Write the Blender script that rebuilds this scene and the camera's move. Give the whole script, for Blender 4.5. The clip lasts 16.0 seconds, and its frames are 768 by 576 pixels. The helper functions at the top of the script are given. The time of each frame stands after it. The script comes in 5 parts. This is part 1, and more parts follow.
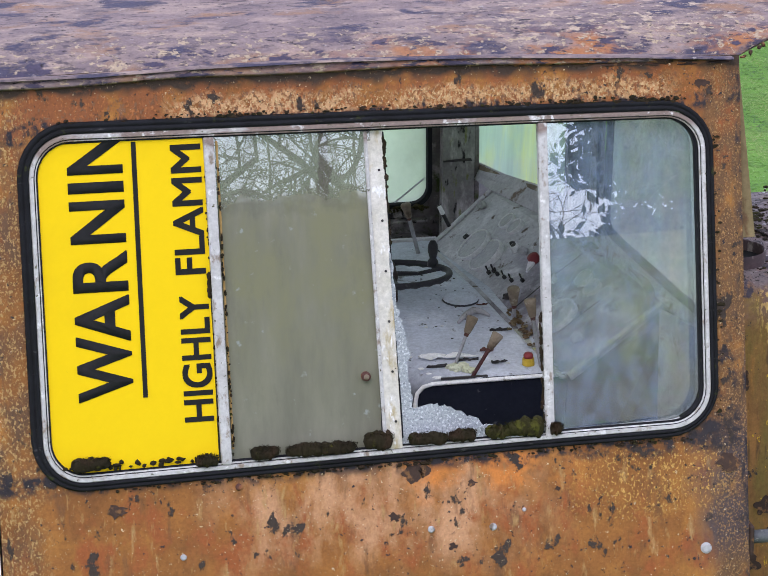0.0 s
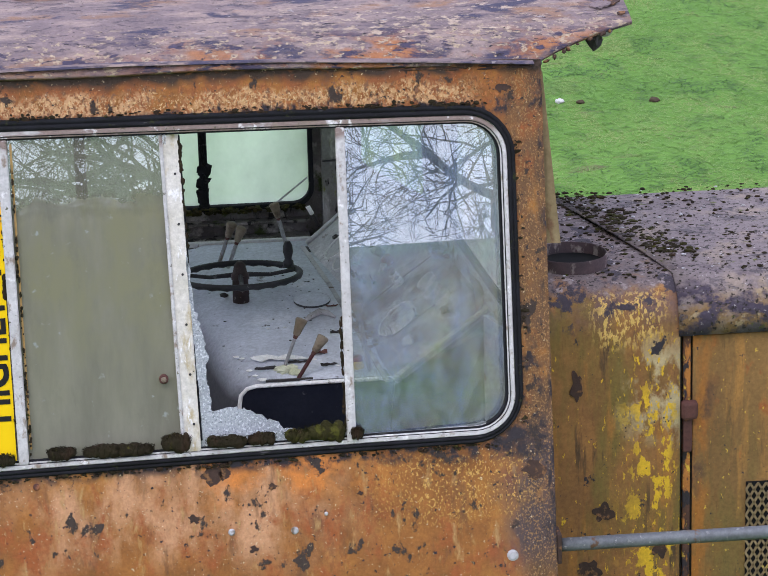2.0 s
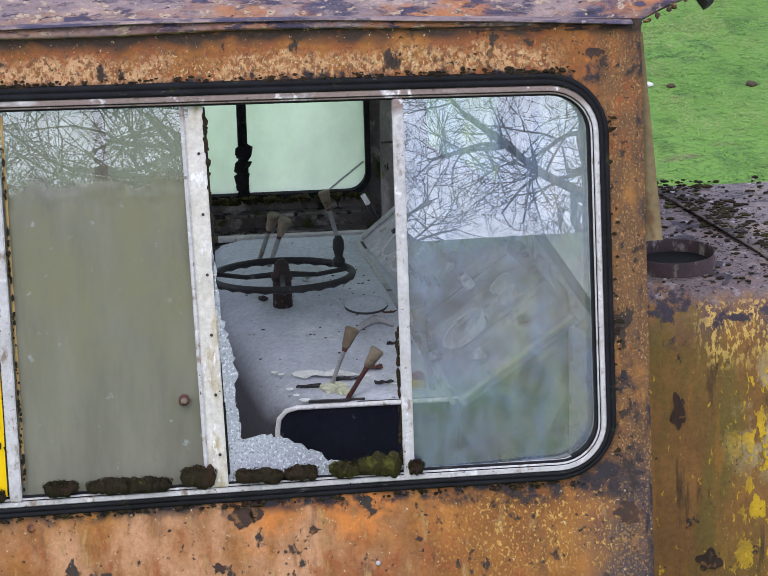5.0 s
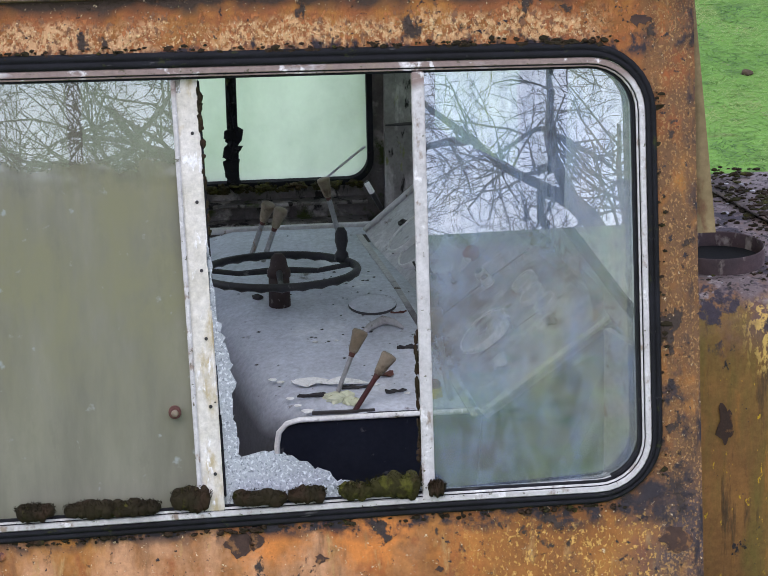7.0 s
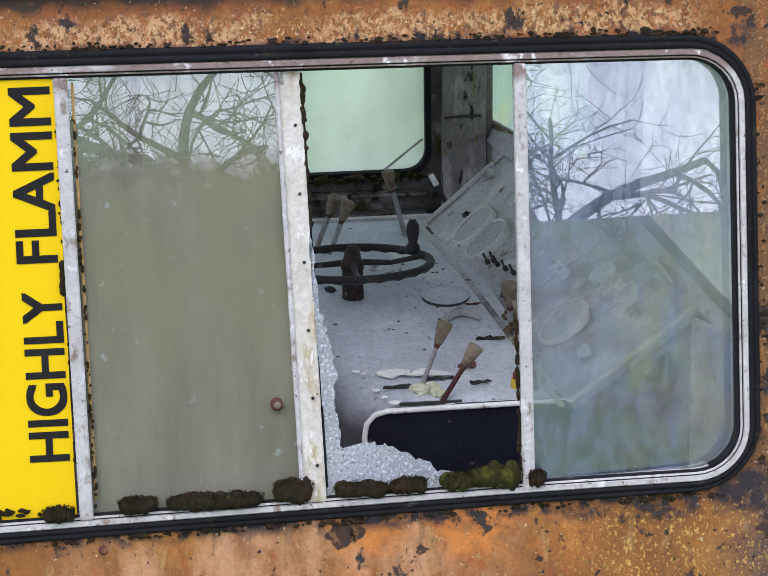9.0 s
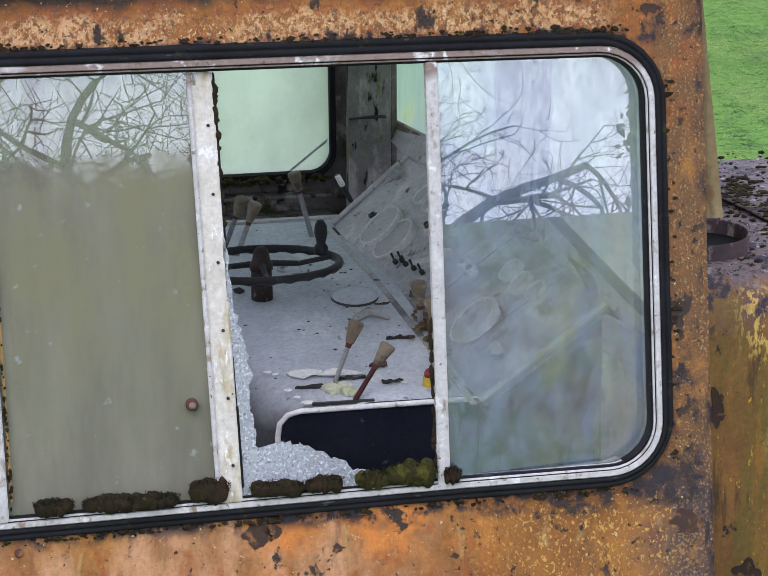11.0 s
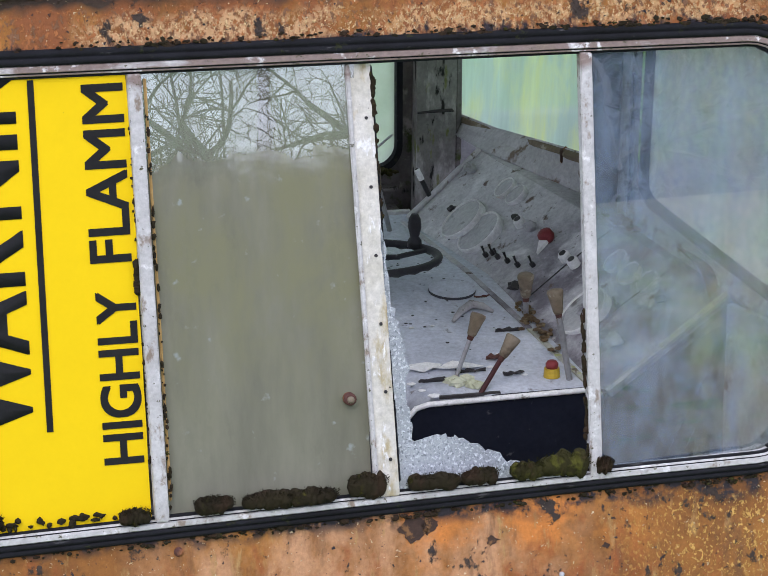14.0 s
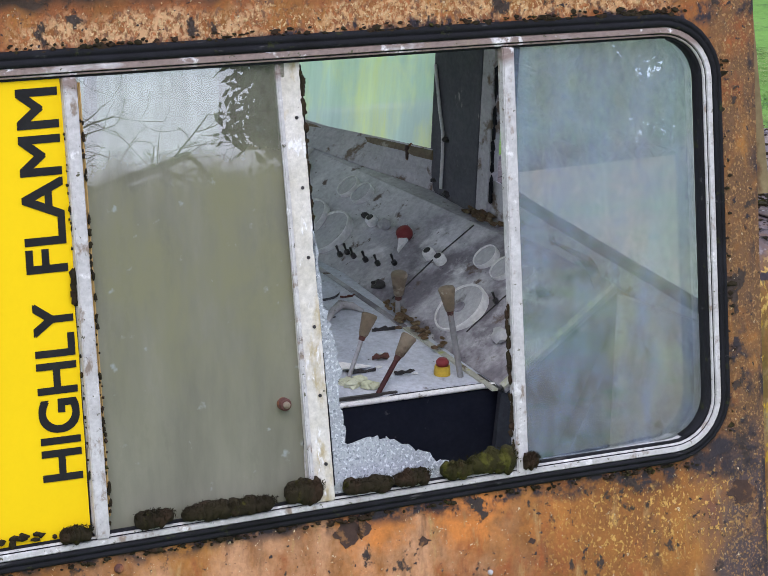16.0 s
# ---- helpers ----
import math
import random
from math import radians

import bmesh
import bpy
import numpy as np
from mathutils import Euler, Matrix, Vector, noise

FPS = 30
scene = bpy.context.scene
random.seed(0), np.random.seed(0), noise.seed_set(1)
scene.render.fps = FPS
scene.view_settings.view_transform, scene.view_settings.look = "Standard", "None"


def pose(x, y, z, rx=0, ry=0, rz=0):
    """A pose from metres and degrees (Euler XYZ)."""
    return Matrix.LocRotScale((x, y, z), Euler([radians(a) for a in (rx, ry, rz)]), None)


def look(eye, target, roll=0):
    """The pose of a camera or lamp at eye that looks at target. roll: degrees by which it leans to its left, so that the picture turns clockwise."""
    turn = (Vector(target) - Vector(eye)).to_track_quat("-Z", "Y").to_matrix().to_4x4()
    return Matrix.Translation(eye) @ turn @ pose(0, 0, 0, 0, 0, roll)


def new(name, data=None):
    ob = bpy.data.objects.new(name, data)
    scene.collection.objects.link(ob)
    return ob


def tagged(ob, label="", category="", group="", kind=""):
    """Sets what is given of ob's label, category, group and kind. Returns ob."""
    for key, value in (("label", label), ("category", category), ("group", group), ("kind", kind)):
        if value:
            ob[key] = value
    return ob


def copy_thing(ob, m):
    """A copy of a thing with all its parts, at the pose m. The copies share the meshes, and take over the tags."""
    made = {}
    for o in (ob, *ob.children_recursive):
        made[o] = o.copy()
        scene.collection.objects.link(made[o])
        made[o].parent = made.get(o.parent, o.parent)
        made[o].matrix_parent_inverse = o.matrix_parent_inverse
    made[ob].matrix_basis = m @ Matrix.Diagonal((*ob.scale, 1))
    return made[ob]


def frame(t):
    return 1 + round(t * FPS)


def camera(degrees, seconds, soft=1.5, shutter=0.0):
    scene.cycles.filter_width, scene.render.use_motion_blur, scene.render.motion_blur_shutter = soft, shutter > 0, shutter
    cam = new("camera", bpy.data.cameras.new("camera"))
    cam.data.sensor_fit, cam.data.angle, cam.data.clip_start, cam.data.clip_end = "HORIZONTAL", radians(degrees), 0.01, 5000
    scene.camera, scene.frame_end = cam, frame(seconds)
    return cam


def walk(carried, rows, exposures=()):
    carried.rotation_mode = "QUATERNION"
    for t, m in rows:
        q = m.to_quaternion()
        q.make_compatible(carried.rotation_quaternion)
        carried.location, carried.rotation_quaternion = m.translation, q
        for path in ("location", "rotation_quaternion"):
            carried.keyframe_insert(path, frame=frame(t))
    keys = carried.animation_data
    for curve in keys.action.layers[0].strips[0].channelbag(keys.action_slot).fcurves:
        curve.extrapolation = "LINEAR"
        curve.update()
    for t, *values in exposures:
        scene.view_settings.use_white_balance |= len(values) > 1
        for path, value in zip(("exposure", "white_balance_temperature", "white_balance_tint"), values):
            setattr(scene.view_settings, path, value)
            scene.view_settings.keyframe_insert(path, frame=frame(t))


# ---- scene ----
cam = camera(15.0, 16.0, soft=0.95)
PATH = [
    (0, (-0.7262, -9.0790, 5.4541), (0.6409, -1.5746, 3.0428), -0.39),
    (0.5, (-0.5379, -9.0762, 5.5048), (0.7436, -1.5688, 3.0562), -0.53),
    (1, (-0.1859, -9.1230, 5.5001), (0.9562, -1.5931, 3.0514), -0.78),
    (1.5, (0.3376, -9.2340, 5.4763), (1.2384, -1.6656, 3.0457), -1.11),
    (2, (0.8589, -9.2721, 5.5131), (1.4838, -1.6844, 3.0561), -1.57),
    (2.5, (0.9857, -9.2876, 5.5150), (1.5574, -1.6957, 3.0582), -1.70),
    (3, (0.9986, -9.2921, 5.5086), (1.4572, -1.6890, 3.0627), -1.75),
    (3.5, (1.0109, -9.3270, 5.4973), (1.4121, -1.7155, 3.0675), -1.72),
    (4, (0.9697, -8.9220, 5.3814), (1.3953, -1.3154, 2.9404), -1.68),
    (4.2, (1.0599, -8.6820, 5.3178), (1.4167, -1.0757, 2.8648), -1.83),
    (6.3, (0.9306, -6.7631, 4.7512), (1.4604, 0.8217, 2.2633), -1.20),
    (6.5, (0.9262, -6.7756, 4.7671), (1.4546, 0.8063, 2.2700), -1.20),
    (7, (0.9188, -6.7765, 4.7453), (1.4536, 0.8106, 2.2656), -1.23),
    (7.5, (0.9036, -6.7748, 4.7468), (1.4410, 0.8098, 2.2600), -1.20),
    (8, (0.7704, -6.7742, 4.7306), (1.3684, 0.8102, 2.2568), -1.10),
    (8.5, (0.6011, -6.7585, 4.7328), (1.2712, 0.8168, 2.2497), -1.00),
    (9, (0.4360, -6.7556, 4.7497), (1.2235, 0.8044, 2.2545), -0.90),
    (9.5, (0.3879, -6.7778, 4.7485), (1.3165, 0.7675, 2.2575), -0.69),
    (9.7, (0.3613, -6.7322, 4.7222), (1.3810, 0.8051, 2.2426), -0.51),
    (11.8, (0.3357, -6.7780, 4.7525), (1.4833, 0.7408, 2.2723), -0.68),
    (12, (0.2935, -6.7647, 4.7571), (1.4578, 0.7495, 2.2709), -0.64),
    (12.5, (0.1493, -6.7308, 4.7550), (1.3542, 0.7771, 2.2692), -0.69),
    (13, (-0.0782, -6.6773, 4.7406), (1.2281, 0.8157, 2.2610), -0.54),
    (13.5, (-0.3397, -6.6349, 4.7358), (1.1515, 0.8224, 2.2529), -0.30),
    (14, (-0.6141, -6.5693, 4.7080), (1.1465, 0.8318, 2.2334), -0.02),
    (14.5, (-0.8842, -6.4844, 4.6908), (1.2252, 0.8275, 2.2236), 0.30),
    (15, (-1.1285, -6.3857, 4.6706), (1.3193, 0.8237, 2.2145), 0.63),
    (15.5, (-1.3672, -6.2590, 4.6658), (1.3999, 0.8341, 2.2101), 0.92),
    (16, (-1.6221, -6.1274, 4.6674), (1.4769, 0.8256, 2.2075), 1.41),
]
walk(cam, [(t, look(eye, target, roll)) for t, eye, target, roll in PATH])

# ---- light ----
world = bpy.data.worlds.new("overcast_sky")
scene.world = world
world.use_nodes = True
wn, wl = world.node_tree.nodes, world.node_tree.links
wn.clear()
sky = wn.new("ShaderNodeTexSky")
sky.sky_type, sky.sun_disc = "NISHITA", False
sky.sun_elevation, sky.sun_rotation = radians(51), radians(205)
sky_bg = wn.new("ShaderNodeBackground")
sky_bg.inputs[1].default_value = 0.07
cloud_bg = wn.new("ShaderNodeBackground")
cloud_bg.inputs[0].default_value = (0.865, 0.89, 1.165, 1)
cloud_bg.inputs[1].default_value = 1.54
sky_add = wn.new("ShaderNodeAddShader")
sky_out = wn.new("ShaderNodeOutputWorld")
wl.new(sky.outputs[0], sky_bg.inputs[0])
wl.new(sky_bg.outputs[0], sky_add.inputs[0])
wl.new(cloud_bg.outputs[0], sky_add.inputs[1])
wl.new(sky_add.outputs[0], sky_out.inputs[0])
sun = new("sun", bpy.data.lights.new("sun", "SUN"))
sun.data.energy, sun.data.angle, sun.data.color = 1.25, radians(35), (1.0, 0.93, 0.88)
sun.matrix_world = look((-3.0, -6.5, 9.0), (0, 0, 0))

# The cab's side leans inwards by ten degrees; its things are laid out in its own plane.
# Towards the front the side bows outwards a little (see part()).
LEAN = 10.0
WALL = Matrix.Translation((0, 0, 2)) @ pose(0, 0, 0, -LEAN)


# ---- materials ----
def noise_mask(nt, vec, size, lo, hi, detail=6.0, rough=0.6, dist=0.0, shift=0.0):
    mp = nt.nodes.new("ShaderNodeMapping")
    mp.inputs[1].default_value = (shift, shift * 1.7, shift * 0.6)
    mp.inputs[3].default_value = size if isinstance(size, tuple) else (size,) * 3
    nz = nt.nodes.new("ShaderNodeTexNoise")
    nz.inputs["Scale"].default_value, nz.inputs["Detail"].default_value = 1.0, detail
    nz.inputs["Roughness"].default_value, nz.inputs["Distortion"].default_value = rough, dist
    mr = nt.nodes.new("ShaderNodeMapRange")
    mr.inputs[1].default_value, mr.inputs[2].default_value = lo, hi
    nt.links.new(vec, mp.inputs[0])
    nt.links.new(mp.outputs[0], nz.inputs["Vector"])
    nt.links.new(nz.outputs[0], mr.inputs[0])
    return mr.outputs[0]


def times(nt, a, b):
    n = nt.nodes.new("ShaderNodeMath")
    n.operation = "MULTIPLY"
    nt.links.new(a, n.inputs[0])
    if isinstance(b, float):
        n.inputs[1].default_value = b
    else:
        nt.links.new(b, n.inputs[1])
    return n.outputs[0]


def zone_mask(nt, vec, zone):
    """1 inside a stretch of the place with soft, ragged ends: rows of axis, start, full, full, end."""
    out = None
    wob = nt.nodes.new("ShaderNodeTexNoise")
    wob.inputs["Scale"].default_value, wob.inputs["Detail"].default_value = 9.0, 4.0
    nt.links.new(vec, wob.inputs["Vector"])
    sep = nt.nodes.new("ShaderNodeSeparateXYZ")
    nt.links.new(vec, sep.inputs[0])
    for axis, a, b, c, d in zone:
        add = nt.nodes.new("ShaderNodeMath")
        add.operation = "MULTIPLY_ADD"
        nt.links.new(wob.outputs[0], add.inputs[0])
        add.inputs[1].default_value, add.inputs[2].default_value = 0.12, -0.06
        s = nt.nodes.new("ShaderNodeMath")
        nt.links.new(sep.outputs["XYZ".index(axis)], s.inputs[0])
        nt.links.new(add.outputs[0], s.inputs[1])
        for lo, hi in ((a, b), (d, c)):
            mr = nt.nodes.new("ShaderNodeMapRange")
            mr.inputs[1].default_value, mr.inputs[2].default_value = lo, hi
            nt.links.new(s.outputs[0], mr.inputs[0])
            out = mr.outputs[0] if out is None else times(nt, out, mr.outputs[0])
    return out


def mixed(nt, a, b, fac):
    n = nt.nodes.new("ShaderNodeMix")
    n.data_type = "RGBA"
    for sock, v in ((n.inputs[6], a), (n.inputs[7], b)):
        if isinstance(v, tuple):
            sock.default_value = (*v, 1)
        else:
            nt.links.new(v, sock)
    if isinstance(fac, float):
        n.inputs[0].default_value = fac
    else:
        nt.links.new(fac, n.inputs[0])
    return n.outputs[2]


def layered(name, base, layers=(), rough=0.8, metal=0.0, bump=0.25, bump_size=120.0, base_size=7.0, edge_bump=0.5, grain_low=0.78, under=None):
    """A worn surface: two base colours mingled, then layers of (colour, noise size, low, high, zone, detail)."""
    m = bpy.data.materials.new(name)
    m.use_nodes = True
    nt = m.node_tree
    bsdf = nt.nodes["Principled BSDF"]
    bsdf.inputs["Roughness"].default_value, bsdf.inputs["Metallic"].default_value = rough, metal
    bsdf.inputs["Specular IOR Level"].default_value = 0.22
    vec = nt.nodes.new("ShaderNodeTexCoord").outputs["Object"]
    col = mixed(nt, base[0], base[1], noise_mask(nt, vec, base_size, 0.35, 0.65, 8.0, 0.65))
    fine = noise_mask(nt, vec, bump_size, 0.2, 0.8, 5.0, 0.7)
    height = times(nt, fine, 0.35)
    for k, layer in enumerate(layers):
        colour, size, lo, hi, zone, detail = (*layer, None, 7.0)[:6] if len(layer) == 4 else (*layer, 7.0)[:6]
        mask = noise_mask(nt, vec, size, lo, hi, detail, 0.62, 0.15, 3.1 * (k + 1))
        if zone:
            mask = times(nt, mask, zone_mask(nt, vec, zone))
        col = mixed(nt, col, colour, mask)
        add = nt.nodes.new("ShaderNodeMath")
        nt.links.new(height, add.inputs[0])
        nt.links.new(times(nt, mask, edge_bump), add.inputs[1])
        height = add.outputs[0]
    if under:  # shade painted in: steep faces darken to this colour, level ones stay dusty
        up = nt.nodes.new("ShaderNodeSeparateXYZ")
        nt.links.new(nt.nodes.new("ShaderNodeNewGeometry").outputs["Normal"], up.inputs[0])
        level_share = nt.nodes.new("ShaderNodeMapRange")
        level_share.inputs[1].default_value, level_share.inputs[2].default_value = 0.3, 0.98
        nt.links.new(up.outputs[2], level_share.inputs[0])
        col = mixed(nt, under, col, level_share.outputs[0])
    grain = mixed(nt, (grain_low,) * 3, (2.0 - grain_low,) * 3, noise_mask(nt, vec, bump_size * 0.6, 0.25, 0.75, 4.0, 0.7))
    mul = nt.nodes.new("ShaderNodeMix")
    mul.data_type, mul.blend_type = "RGBA", "MULTIPLY"
    mul.inputs[0].default_value = 1.0
    nt.links.new(col, mul.inputs[6])
    nt.links.new(grain, mul.inputs[7])
    nt.links.new(mul.outputs[2], bsdf.inputs["Base Color"])
    bp = nt.nodes.new("ShaderNodeBump")
    bp.inputs["Strength"].default_value, bp.inputs["Distance"].default_value = bump, 0.004
    nt.links.new(height, bp.inputs["Height"])
    nt.links.new(bp.outputs[0], bsdf.inputs["Normal"])
    return m


def dirty_glass(name, film, film_lo, film_hi, cover, gloss=0.14, streak=(14.0, 3.0, 3.0), tint=(0.93, 0.96, 0.95), film2=None, zone2=None, back=0.5, dense=None, size2=(5.0, 5.0, 2.2), spots=None, fine=0.0):
    """Thin glass with a film of grime: clear glass, a mirror share, and a film that scatters light both ways."""
    m = bpy.data.materials.new(name)
    m.use_nodes = True
    nt = m.node_tree
    nt.nodes.clear()
    vec = nt.nodes.new("ShaderNodeTexCoord").outputs["Object"]
    clear = nt.nodes.new("ShaderNodeBsdfTransparent")
    clear.inputs[0].default_value = (*tint, 1)
    mirror = nt.nodes.new("ShaderNodeBsdfGlossy")
    mirror.inputs["Roughness"].default_value = 0.0
    film_col = mixed(nt, film, tuple(0.72 * v for v in film), noise_mask(nt, vec, streak, 0.3, 0.7, 6.0, 0.6))
    if film2:
        film_col = mixed(nt, film_col, film2, times(nt, noise_mask(nt, vec, size2, 0.4, 0.62, 7.0, 0.65, 0.3, 4.0), zone_mask(nt, vec, zone2)) if zone2
                         else noise_mask(nt, vec, size2, 0.4, 0.62, 7.0, 0.65, 0.3, 4.0))
    if spots:
        film_col = mixed(nt, film_col, spots, noise_mask(nt, vec, 26.0, 0.68, 0.76, 3.0, 0.5, 0.1, 9.0))
    dif = nt.nodes.new("ShaderNodeBsdfDiffuse")
    tra = nt.nodes.new("ShaderNodeBsdfTranslucent")
    nt.links.new(film_col, dif.inputs[0])
    nt.links.new(film_col, tra.inputs[0])
    film_sh = nt.nodes.new("ShaderNodeMixShader")
    film_sh.inputs[0].default_value = back
    nt.links.new(dif.outputs[0], film_sh.inputs[1])
    nt.links.new(tra.outputs[0], film_sh.inputs[2])
    mask = noise_mask(nt, vec, streak, film_lo, film_hi, 6.0, 0.6, 0.2, 1.3)
    cov = nt.nodes.new("ShaderNodeMapRange")
    cov.inputs[3].default_value, cov.inputs[4].default_value = cover[0], cover[1]
    nt.links.new(mask, cov.inputs[0])
    cover_out = cov.outputs[0]
    if fine:
        add = nt.nodes.new("ShaderNodeMath")
        add.use_clamp = True
        nt.links.new(cover_out, add.inputs[0])
        nt.links.new(times(nt, noise_mask(nt, vec, (75.0, 75.0, 45.0), 0.46, 0.72, 4.0, 0.6, 0.0, 6.0), fine), add.inputs[1])
        cover_out = add.outputs[0]
    if dense:
        add = nt.nodes.new("ShaderNodeMath")
        add.use_clamp = True
        nt.links.new(cover_out, add.inputs[0])
        nt.links.new(times(nt, zone_mask(nt, vec, dense[0]), dense[1]), add.inputs[1])
        cover_out = add.outputs[0]
    body = nt.nodes.new("ShaderNodeMixShader")
    body.inputs[0].default_value = gloss
    nt.links.new(clear.outputs[0], body.inputs[1])
    nt.links.new(mirror.outputs[0], body.inputs[2])
    fin = nt.nodes.new("ShaderNodeMixShader")
    nt.links.new(cover_out, fin.inputs[0])
    nt.links.new(body.outputs[0], fin.inputs[1])
    nt.links.new(film_sh.outputs[0], fin.inputs[2])
    out = nt.nodes.new("ShaderNodeOutputMaterial")
    nt.links.new(fin.outputs[0], out.inputs[0])
    return m


BROWN, DARK, OLIVE = (0.13, 0.065, 0.035), (0.035, 0.03, 0.035), (0.17, 0.13, 0.03)
M_SIDE = layered("rusted_side_paint", ((0.33, 0.135, 0.036), (0.19, 0.078, 0.026)), [
    ((0.43, 0.19, 0.045), (3.0, 3.0, 2.2), 0.48, 0.64),
    (OLIVE, (2.6, 2.6, 1.4), 0.42, 0.6, [("X", -2, -1, 0.3, 0.65), ("Z", -2, -2, -0.1, 0.0)]),
    ((0.2, 0.15, 0.03), (3.6, 3.6, 1.6), 0.46, 0.62, [("X", 1.0, 1.3, 2.0, 2.2), ("Z", -2, -2, -0.1, 0.0)]),
    ((0.5, 0.265, 0.14), (7.0, 7.0, 4.0), 0.42, 0.6, [("X", 0.25, 0.5, 1.25, 1.6), ("Z", -0.5, -0.35, -0.09, -0.06)]),
    ((0.56, 0.2, 0.05), (6.0, 6.0, 5.0), 0.44, 0.58, [("X", 0.8, 0.95, 1.4, 1.7), ("Z", -0.26, -0.17, -0.08, -0.05)]),
    ((0.29, 0.09, 0.03), (8.0, 8.0, 5.0), 0.54, 0.66),
    (BROWN, (16.0, 16.0, 4.0), 0.57, 0.74),
    ((0.42, 0.25, 0.1), (26.0, 26.0, 8.0), 0.58, 0.7, [("Z", -3, -2, -0.12, -0.08)]),
    ((0.25, 0.09, 0.035), (9.0, 9.0, 7.0), 0.42, 0.54, [("Z", 1.08, 1.1, 1.5, 1.6)]),
    ((0.15, 0.08, 0.04), (14.0, 14.0, 8.0), 0.32, 0.52, [("X", 2.03, 2.1, 3.0, 4.0)]),
    ((0.085, 0.06, 0.06), (7.0, 7.0, 4.0), 0.36, 0.52, [("X", 1.96, 2.06, 3.0, 4.0), ("Z", -0.55, -0.4, -0.1, 0.08)]),
    ((0.13, 0.07, 0.04), (9.0, 9.0, 6.0), 0.4, 0.58, [("X", -3, -2, -0.28, -0.18)]),
    ((0.55, 0.32, 0.16), (62.0, 62.0, 48.0), 0.42, 0.52, [("Z", 1.1, 1.118, 1.17, 1.2), ("X", 0.22, 0.32, 0.82, 0.92)]),
    ((0.55, 0.32, 0.15), (62.0, 62.0, 48.0), 0.43, 0.53, [("Z", 1.1, 1.118, 1.165, 1.195), ("X", 0.95, 1.05, 1.9, 2.0)]),
    ((0.66, 0.46, 0.24), (130.0, 130.0, 100.0), 0.54, 0.6, [("Z", 1.1, 1.118, 1.165, 1.195), ("X", 0.22, 0.32, 1.9, 2.0)]),
    ((0.4, 0.15, 0.055), (90.0, 90.0, 66.0), 0.55, 0.61, [("Z", 1.09, 1.12, 1.2, 1.22)]),
    ((0.22, 0.11, 0.06), (60.0, 60.0, 44.0), 0.57, 0.62, [("Z", 1.09, 1.12, 1.2, 1.22)]),
    ((0.6, 0.35, 0.1), (120.0, 120.0, 90.0), 0.55, 0.6, [("X", 1.5, 1.75, 2.05, 2.15), ("Z", -0.36, -0.28, -0.1, -0.08)]),
    ((0.36, 0.205, 0.085), (170.0, 170.0, 130.0), 0.53, 0.59, [("X", 2.06, 2.1, 2.3, 2.4)]),
    ((0.46, 0.29, 0.12), (130.0, 130.0, 100.0), 0.53, 0.59, [("X", -0.5, -0.4, -0.26, -0.2)]),
    ((0.055, 0.04, 0.033), (12.0, 12.0, 9.0), 0.61, 0.64),
    (DARK, (46.0, 46.0, 46.0), 0.63, 0.67),
    # Dark crust below the drip edge, with the eave's shadow painted in.
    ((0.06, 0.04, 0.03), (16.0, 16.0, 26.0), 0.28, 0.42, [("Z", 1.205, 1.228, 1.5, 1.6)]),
    (DARK, (20.0, 20.0, 20.0), 0.42, 0.55, [("Z", -0.125, -0.09, -0.05, -0.03)]),
    (DARK, (16.0, 16.0, 16.0), 0.44, 0.56, [("X", 1.96, 2.04, 2.13, 2.17), ("Z", -0.14, -0.08, 0.2, 0.35)]),
    (DARK, (40.0, 40.0, 12.0), 0.46, 0.6, [("X", 2.15, 2.18, 2.4, 2.6)]),
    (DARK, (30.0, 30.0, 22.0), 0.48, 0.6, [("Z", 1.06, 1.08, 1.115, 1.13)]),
    ((0.66, 0.52, 0.33), (95.0, 95.0, 95.0), 0.65, 0.68),
], bump=0.8, base_size=6.0)
M_ROOF = layered("weathered_roof_paint", ((0.205, 0.155, 0.152), (0.135, 0.105, 0.112)), [
    ((0.29, 0.22, 0.19), (4.0, 12.0, 12.0), 0.48, 0.64),
    ((0.24, 0.14, 0.09), (4.0, 9.0, 9.0), 0.54, 0.66),
    ((0.055, 0.05, 0.08), (3.6, 8.0, 8.0), 0.54, 0.6),
    ((0.3, 0.13, 0.06), (5.0, 9.0, 9.0), 0.46, 0.58, [("Y", 0.0, 0.05, 0.26, 0.34), ("X", 0.6, 1.2, 4, 5)]),
    ((0.37, 0.29, 0.2), (34.0, 40.0, 40.0), 0.55, 0.61, [("Y", 0.0, 0.1, 0.34, 0.46)]),
    ((0.42, 0.33, 0.25), (20.0, 34.0, 34.0), 0.55, 0.62, [("X", 1.1, 1.5, 2.2, 2.4), ("Y", 0.22, 0.3, 0.5, 0.62)]),
    ((0.3, 0.265, 0.26), (20.0, 44.0, 44.0), 0.64, 0.69),
    ((0.1, 0.08, 0.09), (18.0, 50.0, 50.0), 0.57, 0.63),
    ((0.06, 0.05, 0.08), (9.0, 22.0, 22.0), 0.56, 0.6, [("Y", 0.0, 0.1, 0.28, 0.38)]),
    (DARK, (30.0, 60.0, 60.0), 0.63, 0.67),
], bump=0.8, base_size=7.0)
